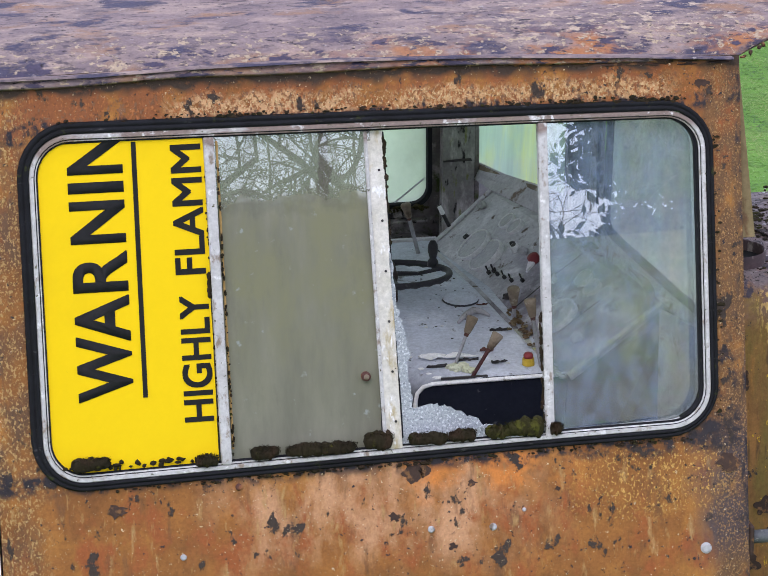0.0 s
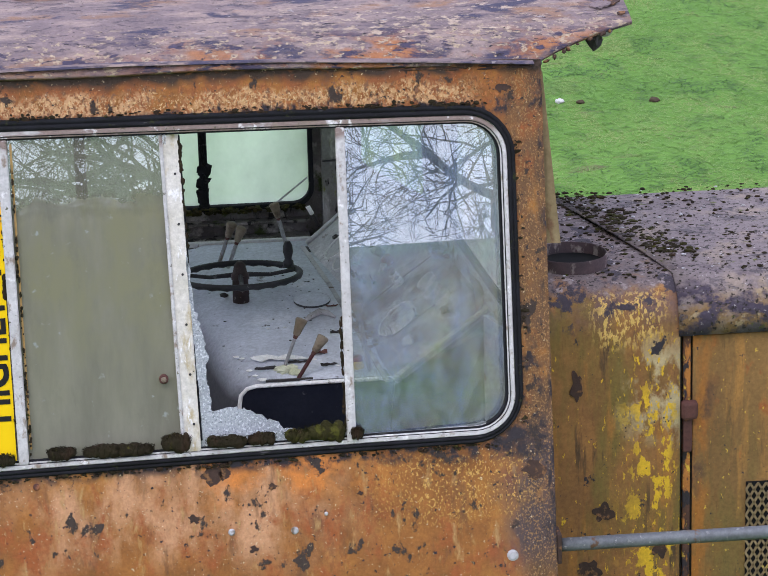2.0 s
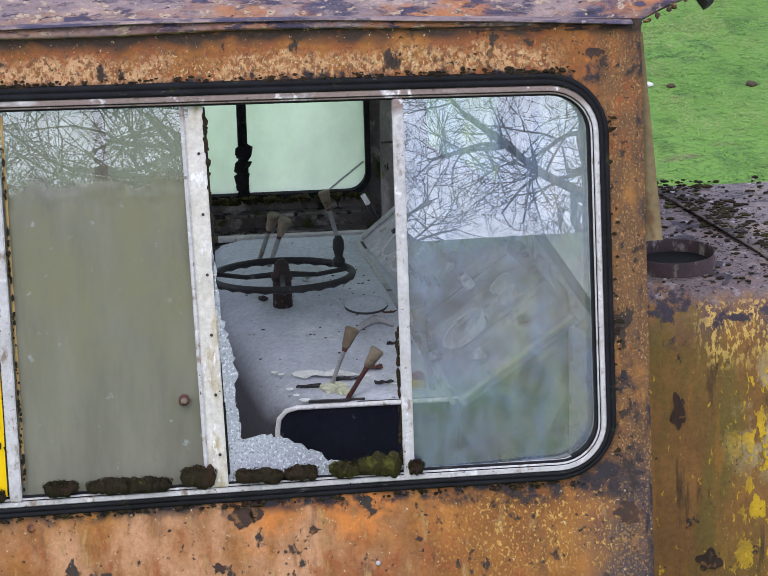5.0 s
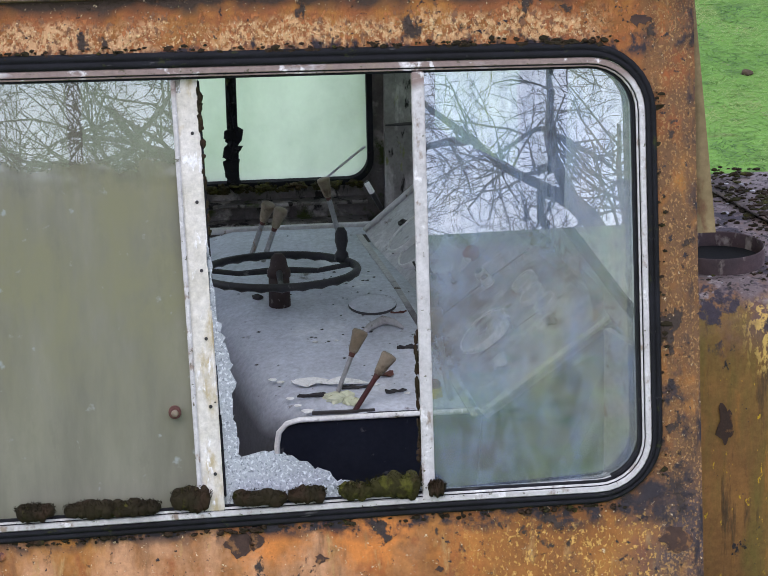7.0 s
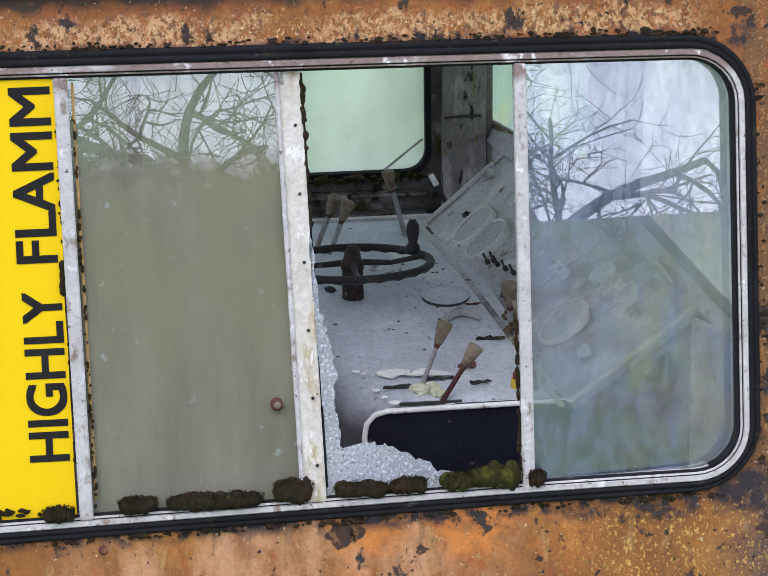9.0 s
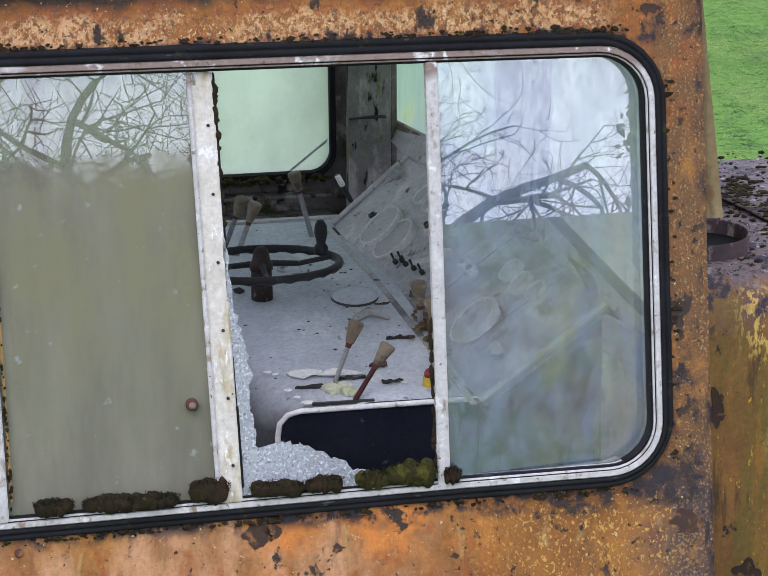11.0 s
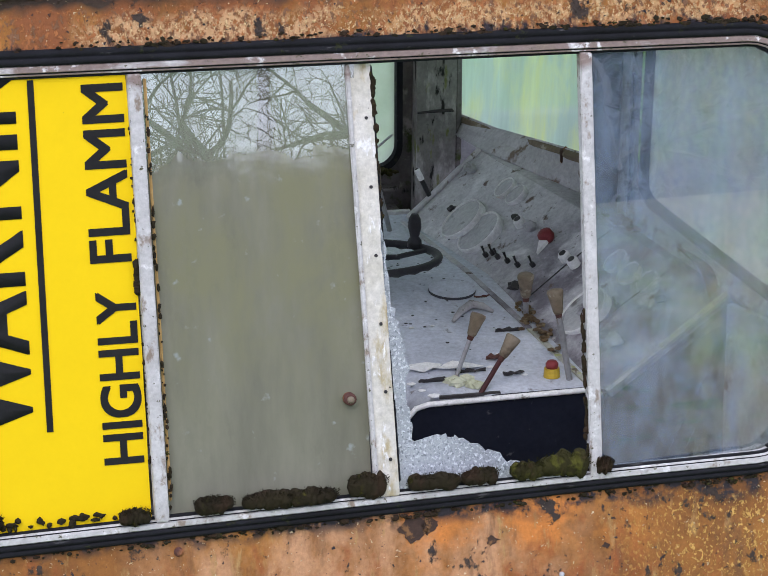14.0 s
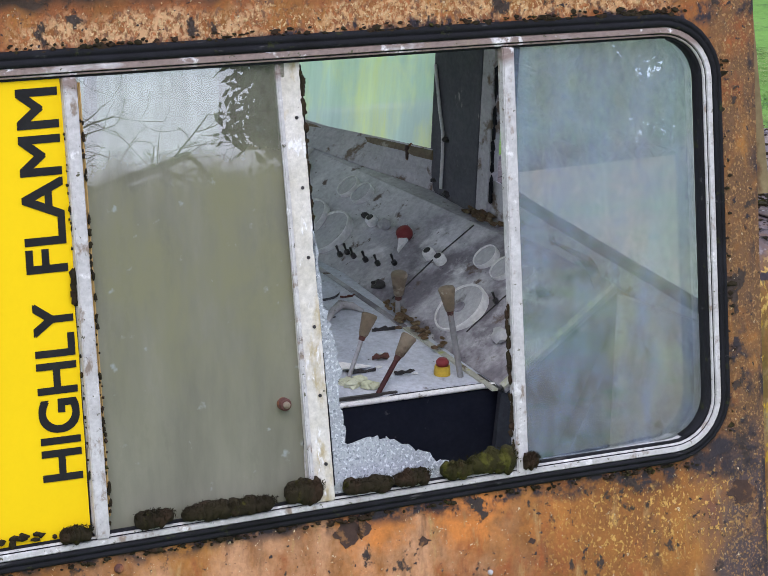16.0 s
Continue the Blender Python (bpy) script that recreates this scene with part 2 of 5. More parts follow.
M_COWL = layered("peeling_yellow_cowl_paint", ((0.31, 0.15, 0.05), (0.2, 0.098, 0.038)), [
    ((0.17, 0.12, 0.035), (6.0, 6.0, 1.4), 0.5, 0.66),
    ((0.36, 0.16, 0.04), (14.0, 14.0, 2.2), 0.53, 0.66),
    ((0.09, 0.055, 0.03), (20.0, 20.0, 2.6), 0.57, 0.67),
    ((0.46, 0.36, 0.2), (15.0, 15.0, 8.0), 0.46, 0.56, [("X", 2.5, 2.61, 2.75, 2.9), ("Z", 1.66, 1.76, 2.0, 2.12)]),
    ((0.66, 0.41, 0.03), (22.0, 22.0, 11.0), 0.52, 0.545, [("X", 2.5, 2.6, 2.69, 2.74), ("Z", 0.5, 0.9, 1.86, 1.98)]),
    ((0.66, 0.41, 0.03), (70.0, 70.0, 30.0), 0.6, 0.63, [("X", 2.46, 2.54, 2.7, 2.8), ("Z", 0.5, 0.9, 2.2, 2.24)]),
    ((0.62, 0.38, 0.03), (50.0, 50.0, 24.0), 0.645, 0.67, [("Z", 0.5, 0.9, 2.0, 2.16)]),
    ((0.15, 0.09, 0.07), (8.0, 8.0, 6.0), 0.42, 0.58, [("Z", 2.1, 2.2, 4, 5)]),
    ((0.62, 0.41, 0.12), (85.0, 85.0, 34.0), 0.51, 0.55, [("X", 2.38, 2.46, 2.62, 2.7), ("Z", 2.04, 2.11, 2.23, 2.26)]),
    ((0.16, 0.125, 0.122), (6.0, 6.0, 5.0), 0.3, 0.46, [("Z", 2.24, 2.265, 4, 5)]),
    ((0.055, 0.045, 0.055), (9.0, 9.0, 9.0), 0.55, 0.59, [("Z", 2.08, 2.16, 4, 5)]),
    ((0.28, 0.23, 0.22), (24.0, 24.0, 24.0), 0.56, 0.64, [("Z", 2.24, 2.26, 4, 5)]),
    ((0.035, 0.03, 0.025), (55.0, 55.0, 55.0), 0.57, 0.61, [("Z", 2.24, 2.27, 4, 5)]),
    (DARK, (11.0, 11.0, 8.0), 0.64, 0.66),
    (DARK, (50.0, 50.0, 40.0), 0.66, 0.69),
], bump=0.7, base_size=5.0)
M_HOOD = layered("mossy_grey_bonnet_paint", ((0.165, 0.132, 0.135), (0.21, 0.175, 0.172)), [
    ((0.25, 0.2, 0.165), (6.0, 6.0, 6.0), 0.52, 0.62),
    ((0.2, 0.125, 0.055), (5.0, 9.0, 9.0), 0.36, 0.5, [("Z", -1, 0, 2.18, 2.26)]),
    ((0.32, 0.24, 0.14), (20.0, 24.0, 24.0), 0.54, 0.6, [("Z", -1, 0, 2.22, 2.28)]),
    ((0.06, 0.048, 0.068), (5.0, 7.0, 7.0), 0.5, 0.56, [("Z", -1, 0, 2.25, 2.285)]),
    ((0.1, 0.085, 0.09), (9.0, 14.0, 14.0), 0.56, 0.62),
    ((0.03, 0.026, 0.022), (55.0, 55.0, 55.0), 0.57, 0.61),
    ((0.1, 0.11, 0.02), (14.0, 14.0, 14.0), 0.64, 0.69),
    ((0.42, 0.4, 0.38), (60.0, 60.0, 60.0), 0.66, 0.69),
], bump=0.8, base_size=9.0)
M_DOOR = layered("rusty_bonnet_side_paint", ((0.25, 0.14, 0.05), (0.175, 0.1, 0.038)), [
    ((0.15, 0.115, 0.035), (4.0, 4.0, 1.2), 0.5, 0.66),
    ((0.34, 0.17, 0.05), (12.0, 12.0, 2.2), 0.54, 0.66),
    ((0.11, 0.07, 0.03), (18.0, 18.0, 2.6), 0.57, 0.67),
    ((0.3, 0.1, 0.03), (7.0, 7.0, 4.0), 0.6, 0.66),
    ((0.32, 0.13, 0.03), (16.0, 16.0, 5.0), 0.42, 0.56, [("X", 2.6, 2.7, 2.8, 2.9)]),
    ((0.1, 0.055, 0.035), (12.0, 12.0, 7.0), 0.46, 0.58, [("X", 2.6, 2.7, 2.83, 2.9), ("Z", 1.4, 1.55, 1.85, 1.95)]),
    ((0.6, 0.4, 0.06), (60.0, 60.0, 40.0), 0.65, 0.68),
    (DARK, (50.0, 50.0, 50.0), 0.66, 0.68),
], bump=0.4, base_size=3.0)
M_SEALANT = layered("yellowed_sealant", ((0.5, 0.33, 0.13), (0.4, 0.25, 0.09)), [((0.1, 0.08, 0.04), (40.0, 40.0, 14.0), 0.58, 0.64)], bump=0.5)
M_TAN = layered("faded_tan_post_paint", ((0.23, 0.175, 0.09), (0.16, 0.12, 0.06)), [(BROWN, (12.0, 12.0, 5.0), 0.6, 0.68)])
M_RUBBER = layered("aged_window_rubber", ((0.013, 0.0135, 0.017), (0.007, 0.007, 0.008)), [
    ((0.06, 0.06, 0.06), (14.0, 50.0, 50.0), 0.63, 0.7), ((0.03, 0.035, 0.012), (20.0, 20.0, 20.0), 0.62, 0.68)], rough=0.9, bump=0.7)
M_ALU = layered("chalky_white_window_metal", ((0.52, 0.51, 0.5), (0.42, 0.405, 0.395)), [
    ((0.23, 0.175, 0.155), (7.0, 7.0, 20.0), 0.3, 0.46, [("Z", 1.0, 1.025, 1.2, 1.3)]), ((0.24, 0.19, 0.15), (26.0, 26.0, 18.0), 0.57, 0.66), ((0.66, 0.65, 0.64), (20.0, 20.0, 20.0), 0.6, 0.66),
    ((0.09, 0.085, 0.05), (60.0, 60.0, 60.0), 0.63, 0.67)], rough=0.6, bump=0.3, base_size=14.0)
M_WHITE_BAR = layered("peeling_white_bar_paint", ((0.62, 0.59, 0.54), (0.5, 0.47, 0.4)), [
    ((0.4, 0.33, 0.2), (14.0, 14.0, 5.0), 0.56, 0.66), ((0.74, 0.73, 0.72), (22.0, 22.0, 9.0), 0.6, 0.64),
    ((0.06, 0.055, 0.05), (60.0, 60.0, 40.0), 0.68, 0.7)], rough=0.6, bump=0.4, base_size=10.0)
M_RAG = layered("dusty_grey_cloth", ((0.42, 0.41, 0.41), (0.3, 0.29, 0.29)), [((0.12, 0.1, 0.09), (40.0, 40.0, 40.0), 0.6, 0.66)])
M_FOAM = layered("yellowed_foam", ((0.62, 0.63, 0.5), (0.5, 0.52, 0.36)), [((0.3, 0.3, 0.16), (40.0, 40.0, 40.0), 0.6, 0.68)])
M_YELLOW = layered("yellow_sign_plastic", ((0.8, 0.54, 0.001), (0.78, 0.525, 0.001)), [
    ((0.45, 0.31, 0.02), (42.0, 42.0, 42.0), 0.73, 0.76), ((0.74, 0.5, 0.002), (3.0, 3.0, 2.0), 0.56, 0.75)], rough=0.75, bump=0.0, edge_bump=0.0, grain_low=0.985)
M_BLACK_INK = layered("black_sign_print", ((0.01, 0.01, 0.011), (0.016, 0.016, 0.016)), rough=0.85, bump=0.0)
# The dark last colour paints shade onto the console's steep side.
M_CONSOLE = layered("dusty_console_side_shaded", ((0.54, 0.57, 0.635), (0.43, 0.455, 0.515)), [
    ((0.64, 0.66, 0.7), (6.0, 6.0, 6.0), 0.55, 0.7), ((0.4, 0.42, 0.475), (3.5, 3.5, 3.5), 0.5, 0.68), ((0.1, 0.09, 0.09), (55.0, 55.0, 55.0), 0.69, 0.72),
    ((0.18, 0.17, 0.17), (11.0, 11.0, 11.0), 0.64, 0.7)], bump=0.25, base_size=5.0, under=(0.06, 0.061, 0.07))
M_PANEL = layered("dusty_dashboard_paint", ((0.52, 0.515, 0.53), (0.41, 0.405, 0.42)), [
    ((0.17, 0.157, 0.175), (7.0, 7.0, 7.0), 0.36, 0.56, [("Y", 0.3, 0.4, 1.2, 1.45)]),
    ((0.6, 0.595, 0.6), (8.0, 8.0, 8.0), 0.57, 0.68), ((0.13, 0.1, 0.085), (16.0, 16.0, 16.0), 0.6, 0.67),
    ((0.06, 0.05, 0.05), (60.0, 60.0, 60.0), 0.67, 0.7)], bump=0.4, base_size=7.0)
M_DECK = layered("flaking_white_deck_paint", ((0.46, 0.45, 0.46), (0.36, 0.35, 0.36)), [((0.17, 0.13, 0.1), (13.0, 13.0, 13.0), 0.57, 0.64)], bump=0.4)
M_TRIM = layered("pale_edge_trim", ((0.55, 0.55, 0.55), (0.44, 0.43, 0.43)), [((0.2, 0.17, 0.13), (22.0, 22.0, 22.0), 0.6, 0.66)], rough=0.5)
M_GREENTRIM = layered("algae_stained_trim", ((0.45, 0.45, 0.39), (0.34, 0.34, 0.28)), [((0.34, 0.36, 0.14), (14.0, 14.0, 14.0), 0.55, 0.64), ((0.15, 0.12, 0.09), (30.0, 30.0, 30.0), 0.6, 0.65)])
M_BLACKPANEL = layered("black_gloss_panel", ((0.009, 0.011, 0.019), (0.015, 0.018, 0.028)), [((0.07, 0.07, 0.08), (30.0, 30.0, 30.0), 0.66, 0.72)], rough=0.3, bump=0.05)
M_INNER = layered("grimy_cab_lining", ((0.17, 0.155, 0.145), (0.08, 0.073, 0.067)), [
    ((0.3, 0.28, 0.26), (9.0, 9.0, 9.0), 0.54, 0.62), ((0.05, 0.065, 0.018), (12.0, 12.0, 12.0), 0.58, 0.66), ((0.02, 0.018, 0.017), (22.0, 22.0, 8.0), 0.56, 0.62)], bump=0.6)
M_PILLAR = layered("flaking_pillar_paint", ((0.24, 0.23, 0.215), (0.15, 0.14, 0.13)), [
    ((0.36, 0.345, 0.32), (12.0, 12.0, 5.0), 0.5, 0.6), ((0.15, 0.165, 0.05), (16.0, 16.0, 7.0), 0.56, 0.63), ((0.02, 0.018, 0.016), (26.0, 26.0, 9.0), 0.58, 0.63)], bump=0.6, base_size=8.0)
M_GREYPILLAR = layered("dark_grey_centre_post", ((0.1, 0.1, 0.115), (0.075, 0.075, 0.085)), [((0.3, 0.29, 0.29), (30.0, 30.0, 8.0), 0.66, 0.7)])
M_SILLWOOD = layered("rusted_screen_sill", ((0.2, 0.16, 0.11), (0.13, 0.1, 0.07)), [((0.34, 0.31, 0.25), (14.0, 14.0, 14.0), 0.55, 0.62), (DARK, (20.0, 20.0, 20.0), 0.62, 0.66)])
M_WHEELBLACK = layered("black_steering_rim", ((0.02, 0.02, 0.022), (0.035, 0.035, 0.037)), [((0.12, 0.12, 0.12), (22.0, 22.0, 22.0), 0.62, 0.7)], rough=0.5)
M_HUB = layered("rusted_steering_hub", ((0.05, 0.033, 0.031), (0.034, 0.026, 0.025)), [((0.22, 0.2, 0.19), (40.0, 40.0, 40.0), 0.58, 0.65)], rough=0.7)
M_KNOB = layered("stained_beige_knob", ((0.24, 0.2, 0.15), (0.16, 0.125, 0.085)), [((0.09, 0.065, 0.045), (22.0, 22.0, 14.0), 0.57, 0.66), ((0.36, 0.32, 0.25), (20.0, 20.0, 20.0), 0.6, 0.68)], rough=0.6)
M_ROD = layered("dull_steel_rod", ((0.34, 0.34, 0.35), (0.26, 0.26, 0.26)), [((0.2, 0.12, 0.07), (30.0, 30.0, 12.0), 0.58, 0.66)], rough=0.45, metal=0.5)
M_REDROD = layered("red_lever_paint", ((0.08, 0.022, 0.022), (0.05, 0.018, 0.018)), [((0.1, 0.06, 0.05), (30.0, 30.0, 20.0), 0.6, 0.66)], rough=0.6)
M_RED = layered("faded_red_plastic", ((0.22, 0.035, 0.037), (0.16, 0.028, 0.03)), [((0.3, 0.17, 0.16), (30.0, 30.0, 30.0), 0.62, 0.7)], rough=0.5)
M_YPLASTIC = layered("yellow_button_plastic", ((0.5, 0.34, 0.04), (0.4, 0.27, 0.035)), [((0.2, 0.15, 0.08), (40.0, 40.0, 40.0), 0.62, 0.68)], rough=0.5)
M_DIAL = layered("dusty_dial_glass", ((0.44, 0.44, 0.44), (0.36, 0.36, 0.37)), [((0.15, 0.14, 0.14), (14.0, 14.0, 14.0), 0.58, 0.68)], rough=0.5, bump=0.1)
M_BEZEL = layered("dusty_dial_rim", ((0.7, 0.7, 0.68), (0.58, 0.58, 0.57)), rough=0.55)
M_SWITCH = layered("black_switch", ((0.025, 0.024, 0.025), (0.05, 0.045, 0.045)), rough=0.5)
M_PAPER = layered("torn_grey_paper", ((0.78, 0.78, 0.77), (0.68, 0.68, 0.67)), [((0.2, 0.18, 0.14), (18.0, 18.0, 18.0), 0.62, 0.68)], rough=0.9)
M_PIPE = layered("galvanised_rail", ((0.17, 0.18, 0.19), (0.12, 0.125, 0.135)), [((0.3, 0.3, 0.3), (30.0, 30.0, 30.0), 0.6, 0.66), ((0.14, 0.08, 0.05), (14.0, 14.0, 14.0), 0.62, 0.68)], rough=0.55, metal=0.3)
M_DARKIRON = layered("burnt_exhaust_iron", ((0.07, 0.045, 0.045), (0.04, 0.03, 0.032)), [((0.2, 0.17, 0.15), (16.0, 16.0, 9.0), 0.55, 0.63)], bump=0.5)
M_LATCH = layered("rust_brown_latch", ((0.12, 0.05, 0.04), (0.07, 0.035, 0.03)), [((0.3, 0.12, 0.05), (14.0, 14.0, 10.0), 0.56, 0.64)], bump=0.5)
M_MESH = layered("vent_mesh_metal", ((0.27, 0.2, 0.11), (0.17, 0.12, 0.065)), [((0.5, 0.36, 0.08), (20.0, 20.0, 20.0), 0.6, 0.66)])
M_VOID = layered("near_black_fill", ((0.006, 0.006, 0.007), (0.01, 0.01, 0.01)), rough=1.0, bump=0.0)
M_FLAKE = layered("curled_roof_flake", ((0.42, 0.37, 0.36), (0.28, 0.24, 0.25)), [((0.12, 0.09, 0.09), (30.0, 30.0, 30.0), 0.55, 0.62)], bump=0.5)
M_ENDPLATE = layered("dirty_blue_black_end", ((0.03, 0.034, 0.045), (0.05, 0.055, 0.065)), [((0.11, 0.12, 0.12), (20.0, 20.0, 6.0), 0.56, 0.66)], rough=0.8, bump=0.3)
M_JAMB = layered("scabby_jamb_paint", ((0.13, 0.06, 0.035), (0.06, 0.035, 0.03)), [((0.4, 0.16, 0.04), (20.0, 20.0, 9.0), 0.5, 0.56), ((0.6, 0.4, 0.05), (40.0, 40.0, 22.0), 0.58, 0.62), (DARK, (24.0, 24.0, 12.0), 0.55, 0.6)], bump=0.7)
# Dark so the unseen floor bounces little light onto the console's side.
M_CABFLOOR = layered("low_bounce_cab_floor", ((0.14, 0.13, 0.12), (0.09, 0.08, 0.075)), [((0.05, 0.045, 0.04), (9.0, 9.0, 9.0), 0.5, 0.6)], bump=0.5)
M_DEADLEAF = layered("dead_leaves", ((0.14, 0.09, 0.045), (0.08, 0.05, 0.03)), [((0.22, 0.17, 0.1), (40.0, 40.0, 40.0), 0.55, 0.62)], bump=0.6)
M_MOSS = layered("brown_green_moss", ((0.027, 0.021, 0.01), (0.016, 0.012, 0.006)), [((0.06, 0.055, 0.01), (40.0, 40.0, 40.0), 0.58, 0.68), ((0.035, 0.021, 0.012), (14.0, 14.0, 14.0), 0.5, 0.6)], rough=1.0, bump=0.9, bump_size=300.0)
M_MOSSGREEN = layered("olive_green_moss", ((0.034, 0.032, 0.008), (0.022, 0.018, 0.006)), [((0.07, 0.068, 0.012), (28.0, 28.0, 28.0), 0.52, 0.64), ((0.05, 0.035, 0.015), (16.0, 16.0, 16.0), 0.58, 0.66)], rough=1.0, bump=0.9, bump_size=300.0)
M_SOIL = layered("molehill_soil", ((0.08, 0.06, 0.035), (0.05, 0.036, 0.024)), rough=1.0, bump=0.8)
M_STONE = layered("pale_field_stone", ((0.6, 0.6, 0.58), (0.45, 0.45, 0.43)), rough=0.9)
M_GRASS = layered("green_pasture", ((0.09, 0.195, 0.03), (0.125, 0.255, 0.045)), [
    ((0.15, 0.125, 0.075), (0.5, 0.5, 0.5), 0.3, 0.5, [("Y", -900, -800, -6, -3)]),
    ((0.1, 0.14, 0.04), (0.35, 0.9, 1.0), 0.54, 0.7), ((0.14, 0.14, 0.06), (2.2, 4.0, 3.0), 0.62, 0.72), ((0.05, 0.11, 0.02), (6.0, 9.0, 9.0), 0.55, 0.7)], rough=1.0, bump=0.8, bump_size=40.0, base_size=0.7)
M_BARK = layered("grey_bark", ((0.15, 0.135, 0.115), (0.1, 0.09, 0.078)), rough=0.95)
# Kept pale so unseen back wall and ceiling bounce light into the cab.
M_LINING = layered("pale_bounce_lining", ((0.68, 0.68, 0.68), (0.56, 0.56, 0.57)), [((0.2, 0.18, 0.15), (6.0, 6.0, 6.0), 0.58, 0.68)])
M_DARKHOLE = layered("bare_primer_metal", ((0.075, 0.042, 0.03), (0.038, 0.025, 0.022)), [((0.2, 0.1, 0.045), (30.0, 30.0, 30.0), 0.54, 0.62)], rough=0.8, bump=0.6)
M_CRAZED = layered("crazed_safety_glass", ((0.37, 0.395, 0.415), (0.28, 0.3, 0.32)), [((0.56, 0.59, 0.61), (110.0, 110.0, 110.0), 0.53, 0.6), ((0.19, 0.21, 0.23), (130.0, 130.0, 130.0), 0.56, 0.62)], rough=0.3, bump=0.6, bump_size=260.0)
M_GLASS_OLIVE = dirty_glass("algae_filmed_glass", (0.275, 0.27, 0.205), 0.3, 0.7, (0.26, 0.42), gloss=0.33, streak=(14.0, 14.0, 3.0), film2=(0.25, 0.245, 0.155), zone2=[("Z", 0.1, 0.5, 0.8, 0.95)], dense=([("Z", -2, -1, 0.77, 0.86)], 0.66), back=0.3, fine=0.08, size2=(9.0, 9.0, 4.0), spots=(0.34, 0.37, 0.34))
M_GLASS_FRONT = dirty_glass("hazy_window_glass", (0.37, 0.48, 0.64), 0.36, 0.68, (0.07, 0.25), gloss=0.28, streak=(18.0, 18.0, 9.0), film2=(0.46, 0.52, 0.4), zone2=[("X", 1.65, 1.8, 3, 4), ("Z", -1, -0.5, 0.45, 0.65)], back=0.4, size2=(13.0, 13.0, 6.0), spots=(0.55, 0.6, 0.64), fine=0.14)
M_GLASS_FAR = dirty_glass("milky_far_glass", (0.86, 0.94, 0.78), 0.3, 0.7, (0.5, 0.66), gloss=0.04, streak=(4.0, 4.0, 3.0), back=0.8)
M_GLASS_SCREEN = dirty_glass("algae_streaked_windscreen", (0.64, 0.86, 0.67), 0.3, 0.7, (0.66, 0.86), gloss=0.04, streak=(9.0, 9.0, 1.5), film2=(0.74, 0.86, 0.36), back=0.88)
M_GLASS_SCREEN_NEAR = dirty_glass("beige_dusted_windscreen", (0.93, 0.85, 0.72), 0.3, 0.7, (0.55, 0.82), gloss=0.04, streak=(4.0, 4.0, 1.2), film2=(0.66, 0.8, 0.68), size2=(3.0, 3.0, 1.0), back=0.9)


def blades_material():
    m = bpy.data.materials.new("grass_blades")
    m.use_nodes = True
    nt = m.node_tree
    bsdf = nt.nodes["Principled BSDF"]
    bsdf.inputs["Roughness"].default_value = 0.8
    vec = nt.nodes.new("ShaderNodeTexCoord").outputs["Object"]
    rnd = nt.nodes.new("ShaderNodeNewGeometry").outputs["Random Per Island"]
    col = mixed(nt, (0.075, 0.175, 0.024), (0.15, 0.3, 0.05), rnd)
    col = mixed(nt, col, (0.2, 0.27, 0.07), noise_mask(nt, vec, (1.6, 0.7, 1.0), 0.44, 0.6, 6.0))
    col = mixed(nt, col, (0.04, 0.105, 0.016), noise_mask(nt, vec, (3.2, 1.3, 1.0), 0.5, 0.6, 6.0, 0.6, 0.0, 5.0))
    col = mixed(nt, col, (0.2, 0.17, 0.075), noise_mask(nt, vec, (3.5, 2.0, 1.0), 0.64, 0.72, 6.0, 0.6, 0.0, 8.0))
    nt.links.new(col, bsdf.inputs["Base Color"])
    return m


M_BLADES = blades_material()
M_EVERGREEN = layered("evergreen_leaves", ((0.04, 0.06, 0.03), (0.06, 0.085, 0.04)), rough=0.8, bump=0.2)


# ---- mesh helpers ----
def part(name, bm, material, parent=None, label="", m=None, smooth=False):
    """Links a bmesh as one mesh object under a thing or a part, at the pose m in the world."""
    if m is WALL:
        for v in bm.verts:
            f = max(0.0, (v.co.x - 1.45) / 0.7) ** 1.3
            v.co.x, v.co.y = v.co.x - 0.007 * f, v.co.y - 0.036 * f
    bmesh.ops.recalc_face_normals(bm, faces=bm.faces)
    me = bpy.data.meshes.new(name)
    bm.to_mesh(me)
    bm.free()
    me.materials.append(material)
    if smooth:
        me.shade_smooth()
    ob = new(name, me)
    if m is not None:
        ob.matrix_world = m
    if parent is not None:
        keep = ob.matrix_world.copy()
        ob.parent = parent
        bpy.context.view_layer.update()
        ob.matrix_parent_inverse = parent.matrix_world.inverted()
        ob.matrix_basis = keep
    if label:
        tagged(ob, label)
    return ob


def box(bm, x0, x1, y0, y1, z0, z1, bevel=0.0):
    v = [bm.verts.new((x, y, z)) for x in (x0, x1) for y in (y0, y1) for z in (z0, z1)]
    f = [bm.faces.new([v[i] for i in q]) for q in ((0, 1, 3, 2), (4, 6, 7, 5), (0, 4, 5, 1), (2, 3, 7, 6), (0, 2, 6, 4), (1, 5, 7, 3))]
    if bevel:
        bmesh.ops.bevel(bm, geom=list({e for q in f for e in q.edges}), offset=bevel, segments=2, affect="EDGES", profile=0.5)
    return bm


